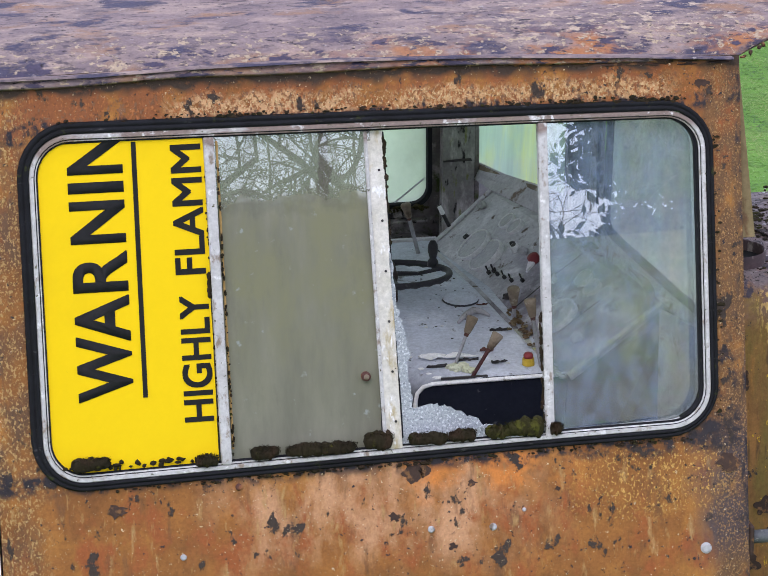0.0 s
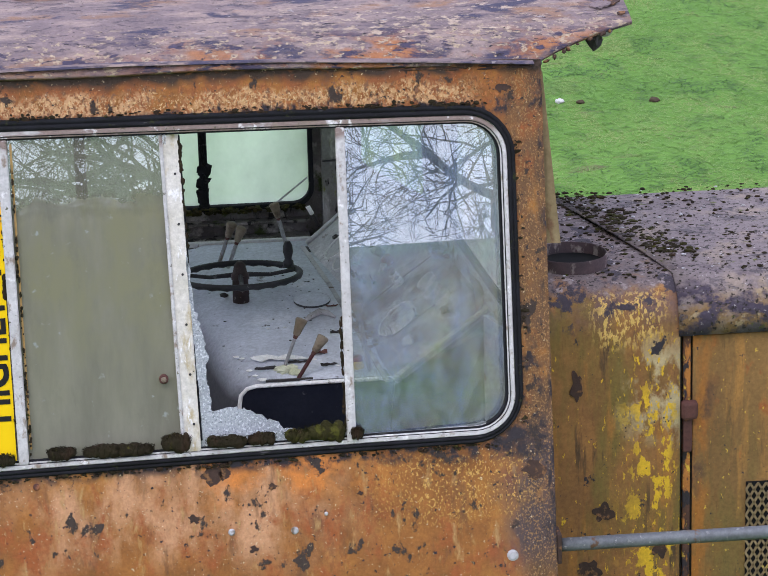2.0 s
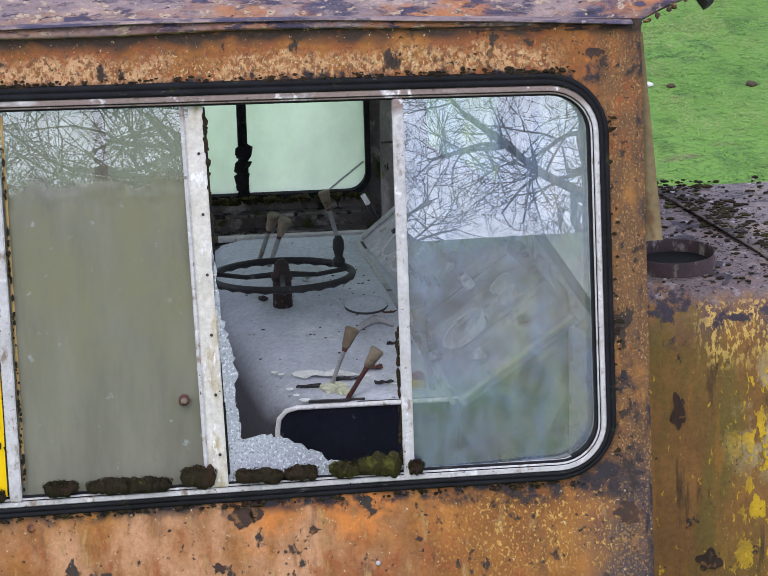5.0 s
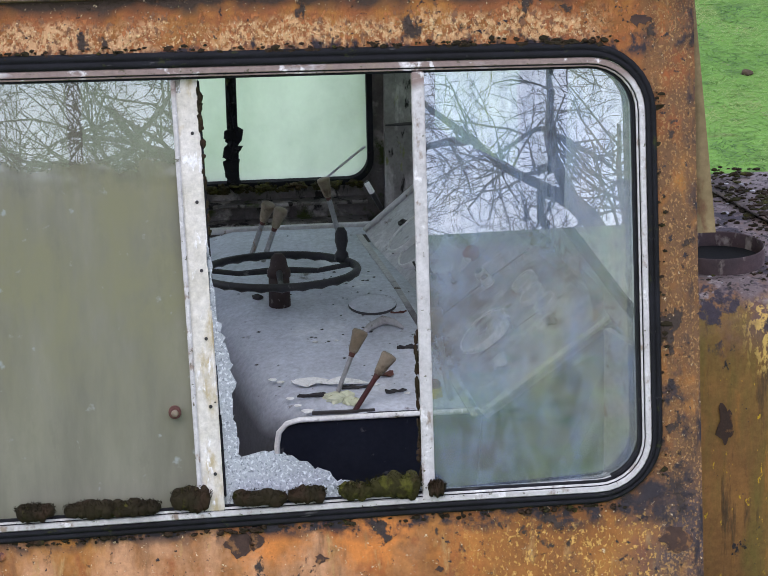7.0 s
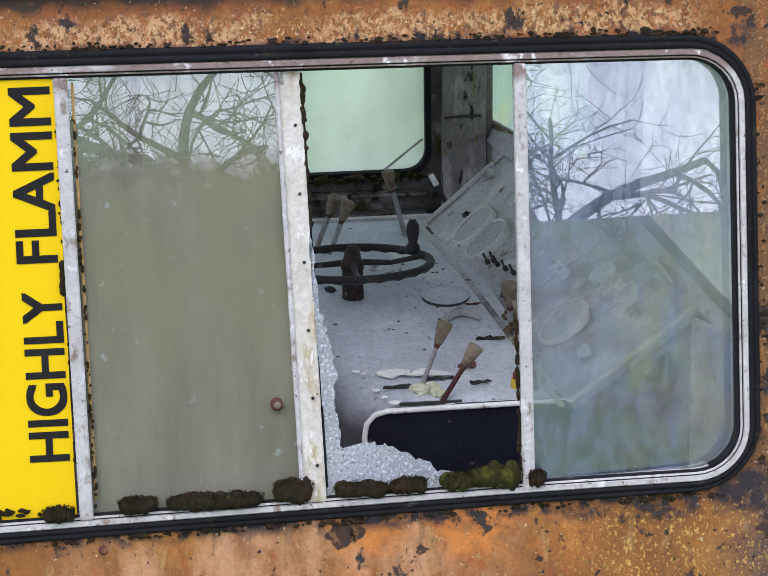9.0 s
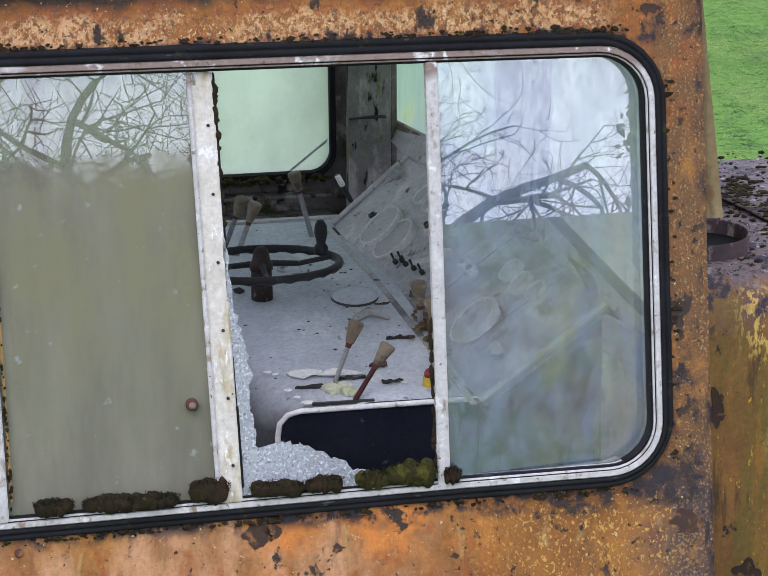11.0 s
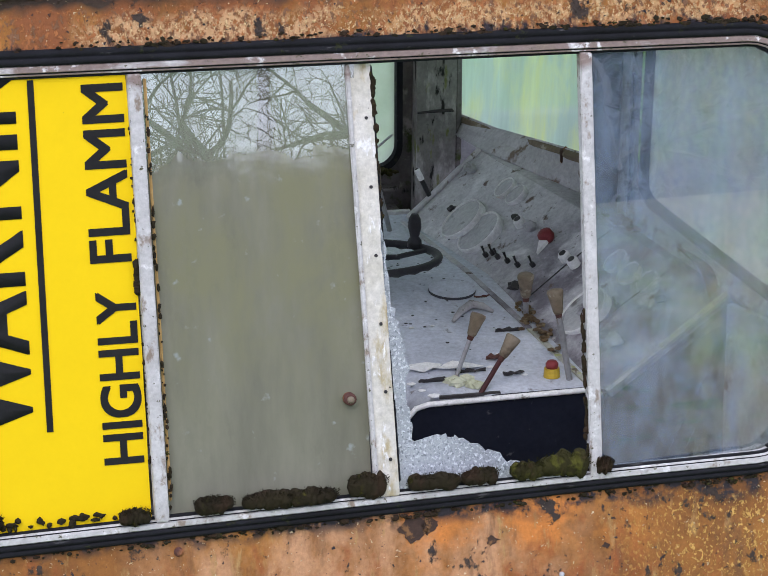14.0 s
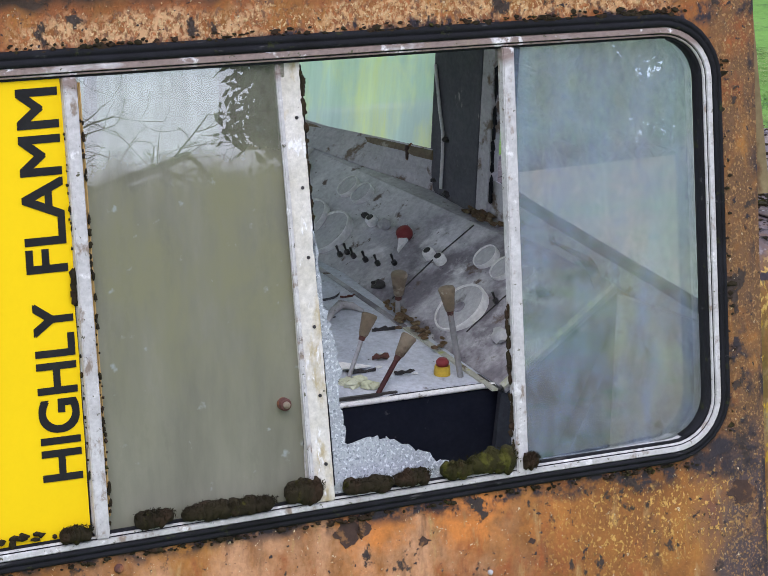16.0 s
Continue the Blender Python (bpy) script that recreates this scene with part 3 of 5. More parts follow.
def prism(bm, outline, depth):
    """A plate from an outline of points and a vector of thickness."""
    a = [bm.verts.new(p) for p in outline]
    b = [bm.verts.new(Vector(p) + Vector(depth)) for p in outline]
    bm.faces.new(a)
    bm.faces.new(b[::-1])
    for i in range(len(a)):
        j = (i + 1) % len(a)
        bm.faces.new((a[i], b[i], b[j], a[j]))
    return bm


def tube(bm, pts, radii, n=10, caps=True):
    pts = [Vector(p) for p in pts]
    rings, side = [], None
    for i, p in enumerate(pts):
        way = (pts[min(i + 1, len(pts) - 1)] - pts[max(i - 1, 0)]).normalized()
        if side is None:
            side = way.orthogonal().normalized()
        side = (side - way * side.dot(way)).normalized()
        up = way.cross(side)
        r = radii[i] if isinstance(radii, (list, tuple)) else radii
        rings.append([bm.verts.new(p + (side * math.cos(a) + up * math.sin(a)) * r) for a in (2 * math.pi * k / n for k in range(n))])
    for a, b in zip(rings, rings[1:]):
        for k in range(n):
            bm.faces.new((a[k], a[(k + 1) % n], b[(k + 1) % n], b[k]))
    if caps:
        bm.faces.new(rings[0][::-1])
        bm.faces.new(rings[-1])
    return bm


def warp(x, z):
    """The window's slightly crooked outline in the side's plane."""
    f = z / 1.05
    return z + (1 - f) * 0.021 * (x - 1.0) - f * 0.010 * (x - 1.0)


def rounded(x0, x1, z0, z1, r, n=8):
    out = []
    for side_, (cx, cz, a0) in enumerate(((x1 - r, z1 - r, 0), (x0 + r, z1 - r, 90), (x0 + r, z0 + r, 180), (x1 - r, z0 + r, 270))):
        out += [(cx + r * math.cos(radians(a0 + 90 * k / n)), cz + r * math.sin(radians(a0 + 90 * k / n))) for k in range(n + 1)]
        if side_ in (0, 2):  # points along the straight top and bottom
            a, b, z = (x1 - r, x0 + r, z1) if side_ == 0 else (x0 + r, x1 - r, z0)
            out += [(a + (b - a) * k / 16, z) for k in range(1, 16)]
    return out


def ring(bm, rect, r, profile, bend=True):
    """A frame round a rounded rectangle; profile: closed rows of (outwards, y)."""
    x0, x1, z0, z1 = rect
    loops = []
    for d, y in profile:
        far, low = (0.7 * d, 0.74 * d) if bend and d > 0 else (d, d)
        pts = rounded(x0 - d, x1 + far, z0 - low, z1 + d, max(r + d, 0.005))
        loops.append([bm.verts.new((x, y, warp(x, z) if bend else z)) for x, z in pts])
    n = len(loops[0])
    for a, b in zip(loops, loops[1:] + loops[:1]):
        for k in range(n):
            bm.faces.new((a[k], a[(k + 1) % n], b[(k + 1) % n], b[k]))
    return bm


def holed(bm, outer, hole, y, depth):
    """A sheet with a hole, of some thickness, in the plane of x and z."""
    loops = []
    for pts in (outer, hole):
        vs = [bm.verts.new((x, y, z)) for x, z in pts]
        loops.append([bm.edges.new((vs[i], vs[(i + 1) % len(vs)])) for i in range(len(vs))])
    bmesh.ops.triangle_fill(bm, edges=loops[0] + loops[1], use_beauty=True)
    got = bmesh.ops.extrude_face_region(bm, geom=list(bm.faces))
    bmesh.ops.translate(bm, verts=[g for g in got["geom"] if isinstance(g, bmesh.types.BMVert)], vec=(0, depth, 0))
    return bm


def loft(bm, rows, close=False):
    vs = [[bm.verts.new(p) for p in row] for row in rows]
    for a, b in zip(vs, vs[1:]):
        for k in range(len(a) - 1 + close):
            j = (k + 1) % len(a)
            bm.faces.new((a[k], a[j], b[j], b[k]))
    return bm


def thick(bm, depth):
    bmesh.ops.recalc_face_normals(bm, faces=bm.faces)
    bmesh.ops.solidify(bm, geom=list(bm.faces), thickness=depth)
    return bm


def clump(bm, c, size, seed, n=2, bumpy=0.35):
    """An uneven lump."""
    got = bmesh.ops.create_icosphere(bm, subdivisions=n, radius=1.0)
    off = Vector((seed * 3.7, seed * 1.3, seed * 7.1))
    for v in got["verts"]:
        k = 1 + bumpy * noise.noise(v.co * 1.6 + off) + 0.5 * bumpy * noise.noise(v.co * 4.5 + off)
        v.co = Vector(c) + Vector(v.co[i] * size[i] * k for i in range(3))
    return bm


def words(text, x0, x1, z0, z1, y, bold=0.02, heavy=0.0):
    """Letters that read upwards, filling the space from x0 to x1 and z0 to z1 of the side's plane."""
    cu = bpy.data.curves.new("letters", "FONT")
    cu.body, cu.offset, cu.extrude = text, bold, 0.0
    ob = new("letters", cu)
    me = bpy.data.meshes.new_from_object(ob.evaluated_get(bpy.context.evaluated_depsgraph_get()))
    bpy.data.objects.remove(ob)
    bm = bmesh.new()
    bm.from_mesh(me)
    bpy.data.meshes.remove(me)
    us, vs = [v.co.x for v in bm.verts], [v.co.y for v in bm.verts]
    for v in bm.verts:
        u, w = (v.co.x - min(us)) / (max(us) - min(us)), (v.co.y - min(vs)) / (max(vs) - min(vs))
        v.co = (x1 + (x0 - x1) * w, y, z0 + (z1 - z0) * u)
    if heavy:
        flat = list(bm.verts) + list(bm.edges) + list(bm.faces)
        for k, (dx, dz) in enumerate(((heavy, heavy), (-heavy, heavy), (heavy, -heavy), (-heavy, -heavy))):
            got = bmesh.ops.duplicate(bm, geom=flat)
            bmesh.ops.translate(bm, verts=[g for g in got["geom"] if isinstance(g, bmesh.types.BMVert)], vec=(dx, 0.0001 * (k + 1), dz))
    got = bmesh.ops.extrude_face_region(bm, geom=list(bm.faces))
    bmesh.ops.translate(bm, verts=[g for g in got["geom"] if isinstance(g, bmesh.types.BMVert)], vec=(0, 0.0012, 0))
    return bm


# ---- ground ----
def ground_height(x, y):
    h = 3.12 * min(max((-1.8 - y) / 8.0, 0), 1)
    h += 1.4 * min(max((-12 - y) / 50.0, 0), 1)
    h -= 12.0 * min(max((-85 - y) / 150.0, 0), 1)
    return h


lines = sorted({*(-900 + 100 * k for k in range(19)), *range(-100, 101, 10), *range(-24, 40, 2)})
bm = bmesh.new()
loft(bm, [[(x, y, ground_height(x, y)) for x in lines] for y in lines])
tagged(part("ground", bm, M_GRASS, smooth=True), "green pasture field that rises behind the camera", "ground", kind="structure")

# ---- the old lorry ----
lorry = new("derelict_lorry")
tagged(lorry, "derelict rusty orange works lorry with a wide sliding cab window", "lorry")

W_RECT, W_R = (-0.22, 2.067, -0.05, 1.075), 0.14
bm = bmesh.new()
hole = [(x, warp(x, z)) for x, z in rounded(W_RECT[0] - 0.01, W_RECT[1] + 0.01, W_RECT[2] - 0.012, W_RECT[3] + 0.01, W_R + 0.01)]
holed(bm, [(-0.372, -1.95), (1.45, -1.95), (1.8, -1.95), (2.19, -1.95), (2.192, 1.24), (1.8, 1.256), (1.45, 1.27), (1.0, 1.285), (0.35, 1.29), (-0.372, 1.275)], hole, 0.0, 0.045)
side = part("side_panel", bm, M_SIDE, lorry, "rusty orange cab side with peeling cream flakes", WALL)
bm = bmesh.new()
box(bm, -2.2, -0.378, 0.0, 0.045, -1.95, -0.25, 0.003)
part("rear_side_panel", bm, M_SIDE, lorry, "", WALL)

# window: rubber, frame, bars, panes
bm = bmesh.new()
ring(bm, W_RECT, W_R, [(0.0, 0.01), (0.0, -0.010), (0.008, -0.016), (0.015, -0.012), (0.018, -0.007), (0.021, -0.012), (0.03, -0.014), (0.037, -0.006), (0.037, 0.003), (0.0, 0.012)])
window = part("sliding_window", bm, M_RUBBER, lorry, "wide cab window in perished black rubber", WALL, True)
bm = bmesh.new()
ring(bm, W_RECT, W_R, [(-0.001, 0.02), (-0.001, -0.006), (-0.004, -0.011), (-0.0155, -0.011), (-0.0175, -0.004), (-0.0195, -0.004), (-0.0205, -0.007), (-0.0235, -0.006), (-0.0245, -0.003), (-0.0245, 0.02), (-0.026, 0.045), (-0.001, 0.045)])
part("window_frame", bm, M_ALU, window, "chalky white aluminium frame", WALL, False)


bm = bmesh.new()
ring(bm, W_RECT, W_R, [(-0.0173, -0.0045), (-0.0173, -0.006), (-0.0197, -0.006), (-0.0197, -0.0045)])
part("frame_gasket", bm, M_RUBBER, window, "thin black gasket in the frame", WALL)
bm = bmesh.new()
ring(bm, W_RECT, W_R, [(-0.0242, 0.001), (-0.0242, 0.014), (-0.0305, 0.014), (-0.0305, 0.003)])
part("glazing_seal", bm, M_RUBBER, window, "black glazing seal", WALL)


def bar(name, xt, xb, w, y0, y1, z0, z1, material, label="", back=0.0):
    bm = bmesh.new()
    prism(bm, [(xb, y0, z0), (xb + w, y0, z0), (xt + w, y0 + back, z1), (xt, y0 + back, z1)], (0, y1 - y0, 0))
    bmesh.ops.bevel(bm, geom=list(bm.edges), offset=0.003, segments=2, affect="EDGES")
    return part(name, bm, material, window, label, WALL)


bar("window_bar", 0.358, 0.371, 0.034, -0.014, 0.02, -0.045, 1.052, M_ALU)
b2 = bar("wide_window_bar", 0.9, 0.925, 0.061, -0.011, 0.017, -0.032, 1.047, M_WHITE_BAR, "wide flaking white bar with rivets", 0.03)
bar("window_bar", 0.896, 0.921, 0.012, -0.019, -0.007, -0.03, 1.045, M_ALU, "", 0.03)
bar("window_bar", 1.487, 1.482, 0.031, -0.014, 0.02, -0.03, 1.043, M_ALU)
bar("window_seal", 0.959, 0.984, 0.008, -0.002, 0.03, 0.0, 1.04, M_RUBBER, "ragged black seal", 0.025)
bar("sealant_strip", 0.4, 0.41, 0.007, 0.008, 0.016, 0.0, 1.04, M_SEALANT, "yellowed sealant strip along the pane")
for k in range(6):
    bm = bmesh.new()
    f = 0.06 + 0.165 * k
    x = 0.925 + (0.9 - 0.925) * f + 0.042
    tube(bm, [(x, 0.03 * f - 0.008, f * 1.03), (x, 0.03 * f - 0.0135, f * 1.03)], 0.0045, 8)
    part("rivet", bm, M_SWITCH, window, "", WALL)


def pane(name, x0, x1, y, material, label, r=0.0, swing=0.0):
    bm = bmesh.new()
    z0, z1 = -0.03, 1.05
    if r:
        pts = [(x0, z0)] + [(x1 - r + r * math.cos(radians(a)), z0 + r + r * math.sin(radians(a))) for a in range(-90, 1, 10)]
        pts += [(x1 - r + r * math.cos(radians(a)), z1 - r + r * math.sin(radians(a))) for a in range(0, 91, 10)] + [(x0, z1)]
    else:
        pts = [(x0, z0), (x1, z0), (x1, z1), (x0, z1)]
    prism(bm, [(x, y + swing * (x - x0), warp(x, z)) for x, z in pts], (0, 0.004, 0))
    ob = part(name, bm, material, window, label, WALL.copy())
    ob.visible_shadow = False
    return ob


pane("pane", 0.388, 0.92, 0.018, M_GLASS_OLIVE, "pane filmed with olive algae")
pane("pane", 1.505, 2.04, 0.008, M_GLASS_FRONT, "hazy pane with algae stains", 0.11, 0.05)

# the deep dark reveal between the frame's front end and its pane
bm = bmesh.new()
x0, x1, z0, z1 = W_RECT
arc = [(x1 - W_R + (W_R - 0.027) * math.cos(radians(a)), (z0 + W_R if a < 0 else z1 - W_R) + (W_R - 0.027) * math.sin(radians(a))) for a in (-70, -55, -40, -25, -10, -0.01, 0.01, 10, 25, 40, 55, 70)]
loft(bm, [[(x, y, warp(x, z)) for y in (0.0, 0.02, 0.044)] for x, z in arc])
part("reveal", thick(bm, 0.004), M_RUBBER, window, "dark rubber reveal beside the pane", WALL, True)

# what is left of the smashed pane
rim = [(0.962, -0.03), (1.487, -0.03), (1.487, 0.0), (1.31, 0.012), (1.27, 0.03), (1.203, 0.072), (1.14, 0.1), (1.088, 0.11), (1.026, 0.101),
       (1.022, 0.16), (1.012, 0.208), (1.024, 0.293), (1.008, 0.37), (0.992, 0.443), (0.98, 0.56), (0.968, 0.64)]
jag = []
for (xa, za), (xb, zb) in zip(rim[2:], rim[3:]):
    for k in range(6):
        f = k / 6
        jag.append((xa + (xb - xa) * f + random.uniform(-0.006, 0.006), za + (zb - za) * f + random.uniform(-0.007, 0.007)))
bm = bmesh.new()
prism(bm, [(x, 0.006, z) for x, z in [(0.962, -0.03), (1.487, -0.03), *jag, (0.968, 0.64)]], (0, 0.005, 0))
shards = part("broken_pane", bm, M_CRAZED, window, "crazed remains of a smashed pane", WALL)

# the sign behind the frame
sign = new("warning_sign")
sign.matrix_world = WALL @ pose(0.08, 0.008, -0.04)
tagged(sign, "yellow plastic flammable warning sign standing in the window", "sign")
bm = bmesh.new()
edge = [(-0.2, 0.93), (-0.17, 1.02), (-0.11, 1.06), (0.2, 1.062), (0.356, 1.06), (0.362, 0.9)]
edge += [(0.363 + random.uniform(-0.005, 0.004), 0.9 - 0.1 * k) for k in range(1, 9)]
edge += [(0.364, -0.034), (-0.1, -0.036), (-0.16, -0.01), (-0.195, 0.06)]
prism(bm, [(x, 0.008, warp(x, z)) for x, z in edge], (0, 0.003, 0))
part("sign_board", bm, M_YELLOW, sign, "", WALL)
for text, x0, x1, z0, z1 in (*((c, -0.091, 0.0885, a, b) for c, a, b in zip("WARNIN", (0.1945, 0.393, 0.5605, 0.722, 0.889, 0.951), (0.4123, 0.545, 0.6915, 0.86, 0.922, 1.08))), ("HIGHLY", 0.257, 0.352, 0.107, 0.527), ("FLAMM", 0.25, 0.346, 0.603, 1.03)):
    part("lettering", words(text, x0, x1, z0, z1, 0.0055, 0.02 if len(text) == 1 else 0.0, 0.0017 if len(text) == 1 else 0.0027), M_BLACK_INK, sign, "black capital letters", WALL)
bm = bmesh.new()
box(bm, 0.1205, 0.1362, 0.0055, 0.0067, 0.198, 1.05)
part("printed_line", bm, M_BLACK_INK, sign, "", WALL)

# roof
def roof_z(y):
    return 3.213 + 0.13 * (1 - math.exp(-(y - 0.19) / 0.12)) + 0.06 * (y - 0.19)


def roof_end(y):
    return 2.19 + 0.33 * min(max((y - 0.2) / 0.13, 0), 1) - 0.02 * min(max((y - 0.4) / 0.6, 0), 1)


ys = [0.19, 0.2, 0.22, 0.24, 0.26, 0.28, 0.3, 0.33, 0.37, 0.42, 0.5, 0.6, 0.75, 0.95, 1.25]
rows = []
for k in range(61):
    f = k / 60
    row = []
    for y in ys:
        x = -0.46 + (roof_end(y) + 0.46) * f
        lift = 0.03 * min(max((2.165 - x) / 1.1, 0), 1) * math.exp(-(y - 0.19) / 0.12) - 0.012 * min(max((0.3 - x) / 0.4, 0), 1) * math.exp(-(y - 0.19) / 0.1)
        row.append((x, y, roof_z(y) + lift + 0.006 * noise.noise((x * 2, y * 4, 0))))
    row += [(x, 2.5 - y, z) for x, y, z in row[-2::-1]]
    rows.append(row)
bm = bmesh.new()
loft(bm, rows)
thick(bm, 0.012)
roof = part("roof", bm, M_ROOF, lorry, "weathered purple-grey cab roof with flaking paint", None, True)
bm = bmesh.new()
pts = [(-0.46, 1.268), (-0.28, 1.272), (0.0, 1.272), (0.36, 1.283), (0.8, 1.285), (1.3, 1.275), (1.8, 1.252), (2.165, 1.231)]
loft(bm, [[(x, 0.03, z + 0.012), (x, -0.028, z + 0.002), (x, -0.032, z - 0.004), (x, -0.028, z - 0.006), (x, 0.03, z + 0.002)] for x, z in pts], True)
part("gutter", bm, M_ROOF, roof, "thin bent drip edge", WALL)
bm = bmesh.new()
for k in range(90):
    x = -0.3 + 2.4 * k / 89 + random.uniform(-0.03, 0.03)
    z = np.interp(x, [p[0] for p in pts], [p[1] for p in pts]) - random.uniform(0.012, 0.03)
    clump(bm, (x, -0.001, z), (random.uniform(0.012, 0.045), 0.005, random.uniform(0.003, 0.009)), k, 1, 0.6)
tagged(part("flaking_sealant", bm, M_DARKHOLE, roof, "dark crumbling sealant under the drip edge", WALL), kind="stuff")
for x0, x1, y0 in ((0.42, 0.62, 0.78), (0.93, 1.15, 0.75), (1.9, 2.1, 0.7)):
    bm = bmesh.new()
    n = 9
    loft(bm, [[(x0 + (x1 - x0) * k / n, y0 + random.uniform(-0.012, 0.012) * (j == 0) + 0.09 * j, roof_z(y0 + 0.09 * j) + 0.008 + 0.028 * (1 - j) * math.sin(math.pi * k / n)) for k in range(n + 1)] for j in (0, 1)])
    thick(bm, 0.004)
    part("paint_flake", bm, M_FLAKE, roof, "curled pale flake of roof coating")
for k, (x, y, w) in enumerate(((2.47, 0.46, 0.04), (2.43, 0.44, 0.05), (2.49, 0.54, 0.03), (2.49, 0.37, 0.02))):
    bm = bmesh.new()
    pts = [(x + w * (0.7 + 0.5 * noise.noise((a * 0.05, k * 3.0, 0))) * math.cos(radians(a)), y + 0.8 * w * (0.7 + 0.5 * noise.noise((a * 0.05, k * 3.0, 5))) * math.sin(radians(a))) for a in range(0, 360, 24)]
    prism(bm, [(px, py, roof_z(py) + 0.003 + 0.2 * max(px - x, 0)) for px, py in pts], (0, 0, 0.004))
    part("paint_flake", bm, M_ROOF if k % 3 else M_DARKHOLE, roof, "" if k % 3 else "dark rusted-through scab")
bm = bmesh.new()
for k in range(12):
    f = random.random()
    clump(bm, (2.2 + 0.31 * f, 0.2 + 0.13 * f, roof_z(0.2 + 0.13 * f) - 0.012), (0.008, 0.008, random.uniform(0.004, 0.011)), k, 1, 0.6)
tagged(part("hanging_crumbs", bm, M_DARKHOLE, roof, "dark crumbs hanging under the roof's front edge"), kind="stuff")
bm = bmesh.new()
clump(bm, (2.4, 0.4, 3.235), (0.028, 0.03, 0.04), 3)
part("fitting", bm, M_SWITCH, roof, "black fitting under the roof's peak")
bm = bmesh.new()
clump(bm, (2.445, 0.46, 3.255), (0.03, 0.03, 0.028), 4)
part("lamp", bm, M_DECK, roof, "small white lamp under the roof's peak")

# front corner of the cab
bm = bmesh.new()
box(bm, 2.1, 2.188, 0.046, 0.09, -1.95, 1.2, 0.004)
part("corner_post", bm, M_SIDE, lorry, "", WALL)
bm = bmesh.new()
prism(bm, [(2.186, 0.03, 0.615), (2.243, 0.03, 0.615), (2.2, 0.03, 1.2), (2.186, 0.03, 1.2)], (0, 0.012, 0))
part("edge_flap", bm, M_TAN, lorry, "faded tan flap along the cab's front edge", WALL)

# cowl between cab and bonnet, and the bonnet
def hull(y_side, top, x0, x1, nx, bulge, wob):
    prof = [(y_side - 0.0, 0.0), (y_side, 1.2), (y_side, 1.9), (y_side + 0.002, top - 0.2)]
    prof += [(y_side + 0.15 - 0.15 * math.cos(radians(a)), top - 0.16 + 0.16 * math.sin(radians(a))) for a in range(12, 91, 13)]
    prof += [(0.95, top + 0.6 * bulge), (1.2, top + bulge), (1.45, top + 0.6 * bulge)]
    prof += [(2.4 - y, z) for y, z in prof[-4::-1]]
    return [[(x0 + (x1 - x0) * k / nx, y, z + wob * noise.noise(((x0 + (x1 - x0) * k / nx) * 3, y * 4, z * 4))) for y, z in prof] for k in range(nx + 1)]


bm = bmesh.new()
loft(bm, hull(0.55, 2.285, 2.0, 2.735, 10, 0.0, 0.004))
part("cowl", thick(bm, 0.006), M_COWL, lorry, "brown cowl with peeling bright yellow paint", None, True)
bm = bmesh.new()
rows = hull(0.548, 2.29, 2.729, 6.5, 40, 0.012, 0.004)
rows = [[(x - 0.28 * min(max((y - 0.72) / 0.95, 0), 1) * max(0, 1 - (x - 2.729) / 0.5), y, z) for x, y, z in r] for r in rows]
cut = [r[3:] for r in rows]
loft(bm, cut)
hood = part("bonnet", thick(bm, 0.006), M_HOOD, lorry, "grey bonnet top speckled with moss", None, True)
bm = bmesh.new()
box(bm, 2.785, 5.5, 0.572, 0.58, 0.0, 2.082, 0.002)
door = part("bonnet_door", bm, M_DOOR, lorry, "brown rusty bonnet side door")
bm = bmesh.new()
box(bm, 2.75, 2.778, 0.575, 0.6, 0.0, 2.1, 0.003)
part("door_jamb", bm, M_JAMB, lorry, "dark rusty strip beside the bonnet door")
bm = bmesh.new()
box(bm, 2.742, 6.5, 0.6, 0.62, 0.0, 2.12)
part("inner_frame", bm, M_SWITCH, lorry)
bm = bmesh.new()
box(bm, 2.738, 2.8, 0.535, 0.575, 1.77, 1.84, 0.012)
box(bm, 2.748, 2.782, 0.555, 0.575, 1.64, 1.77, 0.004)
part("latch", bm, M_LATCH, door, "rusty bonnet catch")
bm = bmesh.new()
cw, ch = 0.03, 0.05
for k in range(30):
    for j in range(14):
        x, z = 3.0 + cw * k, 1.5 - ch * j
        for dx in (cw / 2, -cw / 2):
            for p, q in (((x, z), (x + dx, z - ch / 2)), ((x + dx, z - ch / 2), (x, z - ch))):
                n_ = Vector((q[1] - p[1], 0, p[0] - q[0])).normalized() * 0.0042
                prism(bm, [(p[0] + n_.x, 0.561, p[1] + n_.z), (q[0] + n_.x, 0.561, q[1] + n_.z), (q[0] - n_.x, 0.561, q[1] - n_.z), (p[0] - n_.x, 0.561, p[1] - n_.z)], (0, 0.004, 0))
part("vent_mesh", bm, M_MESH, door, "tan diamond vent mesh")
# Black plate on the door paints the shade seen through the mesh.
bm = bmesh.new()
box(bm, 2.985, 3.9, 0.568, 0.571, 0.8, 1.505)
part("vent_shade_plate", bm, M_VOID, door, "black plate in place of the vent's shaded inside")
bm = bmesh.new()
clump(bm, (3.14, 0.57, 1.94), (0.012, 0.006, 0.012), 3, 1)
part("bolt", bm, M_BEZEL, door)

bm = bmesh.new()
c, n = (2.385, 0.86), 32
prof = [(0.127, 2.25), (0.128, 2.33), (0.131, 2.333), (0.134, 2.33), (0.132, 2.25)]
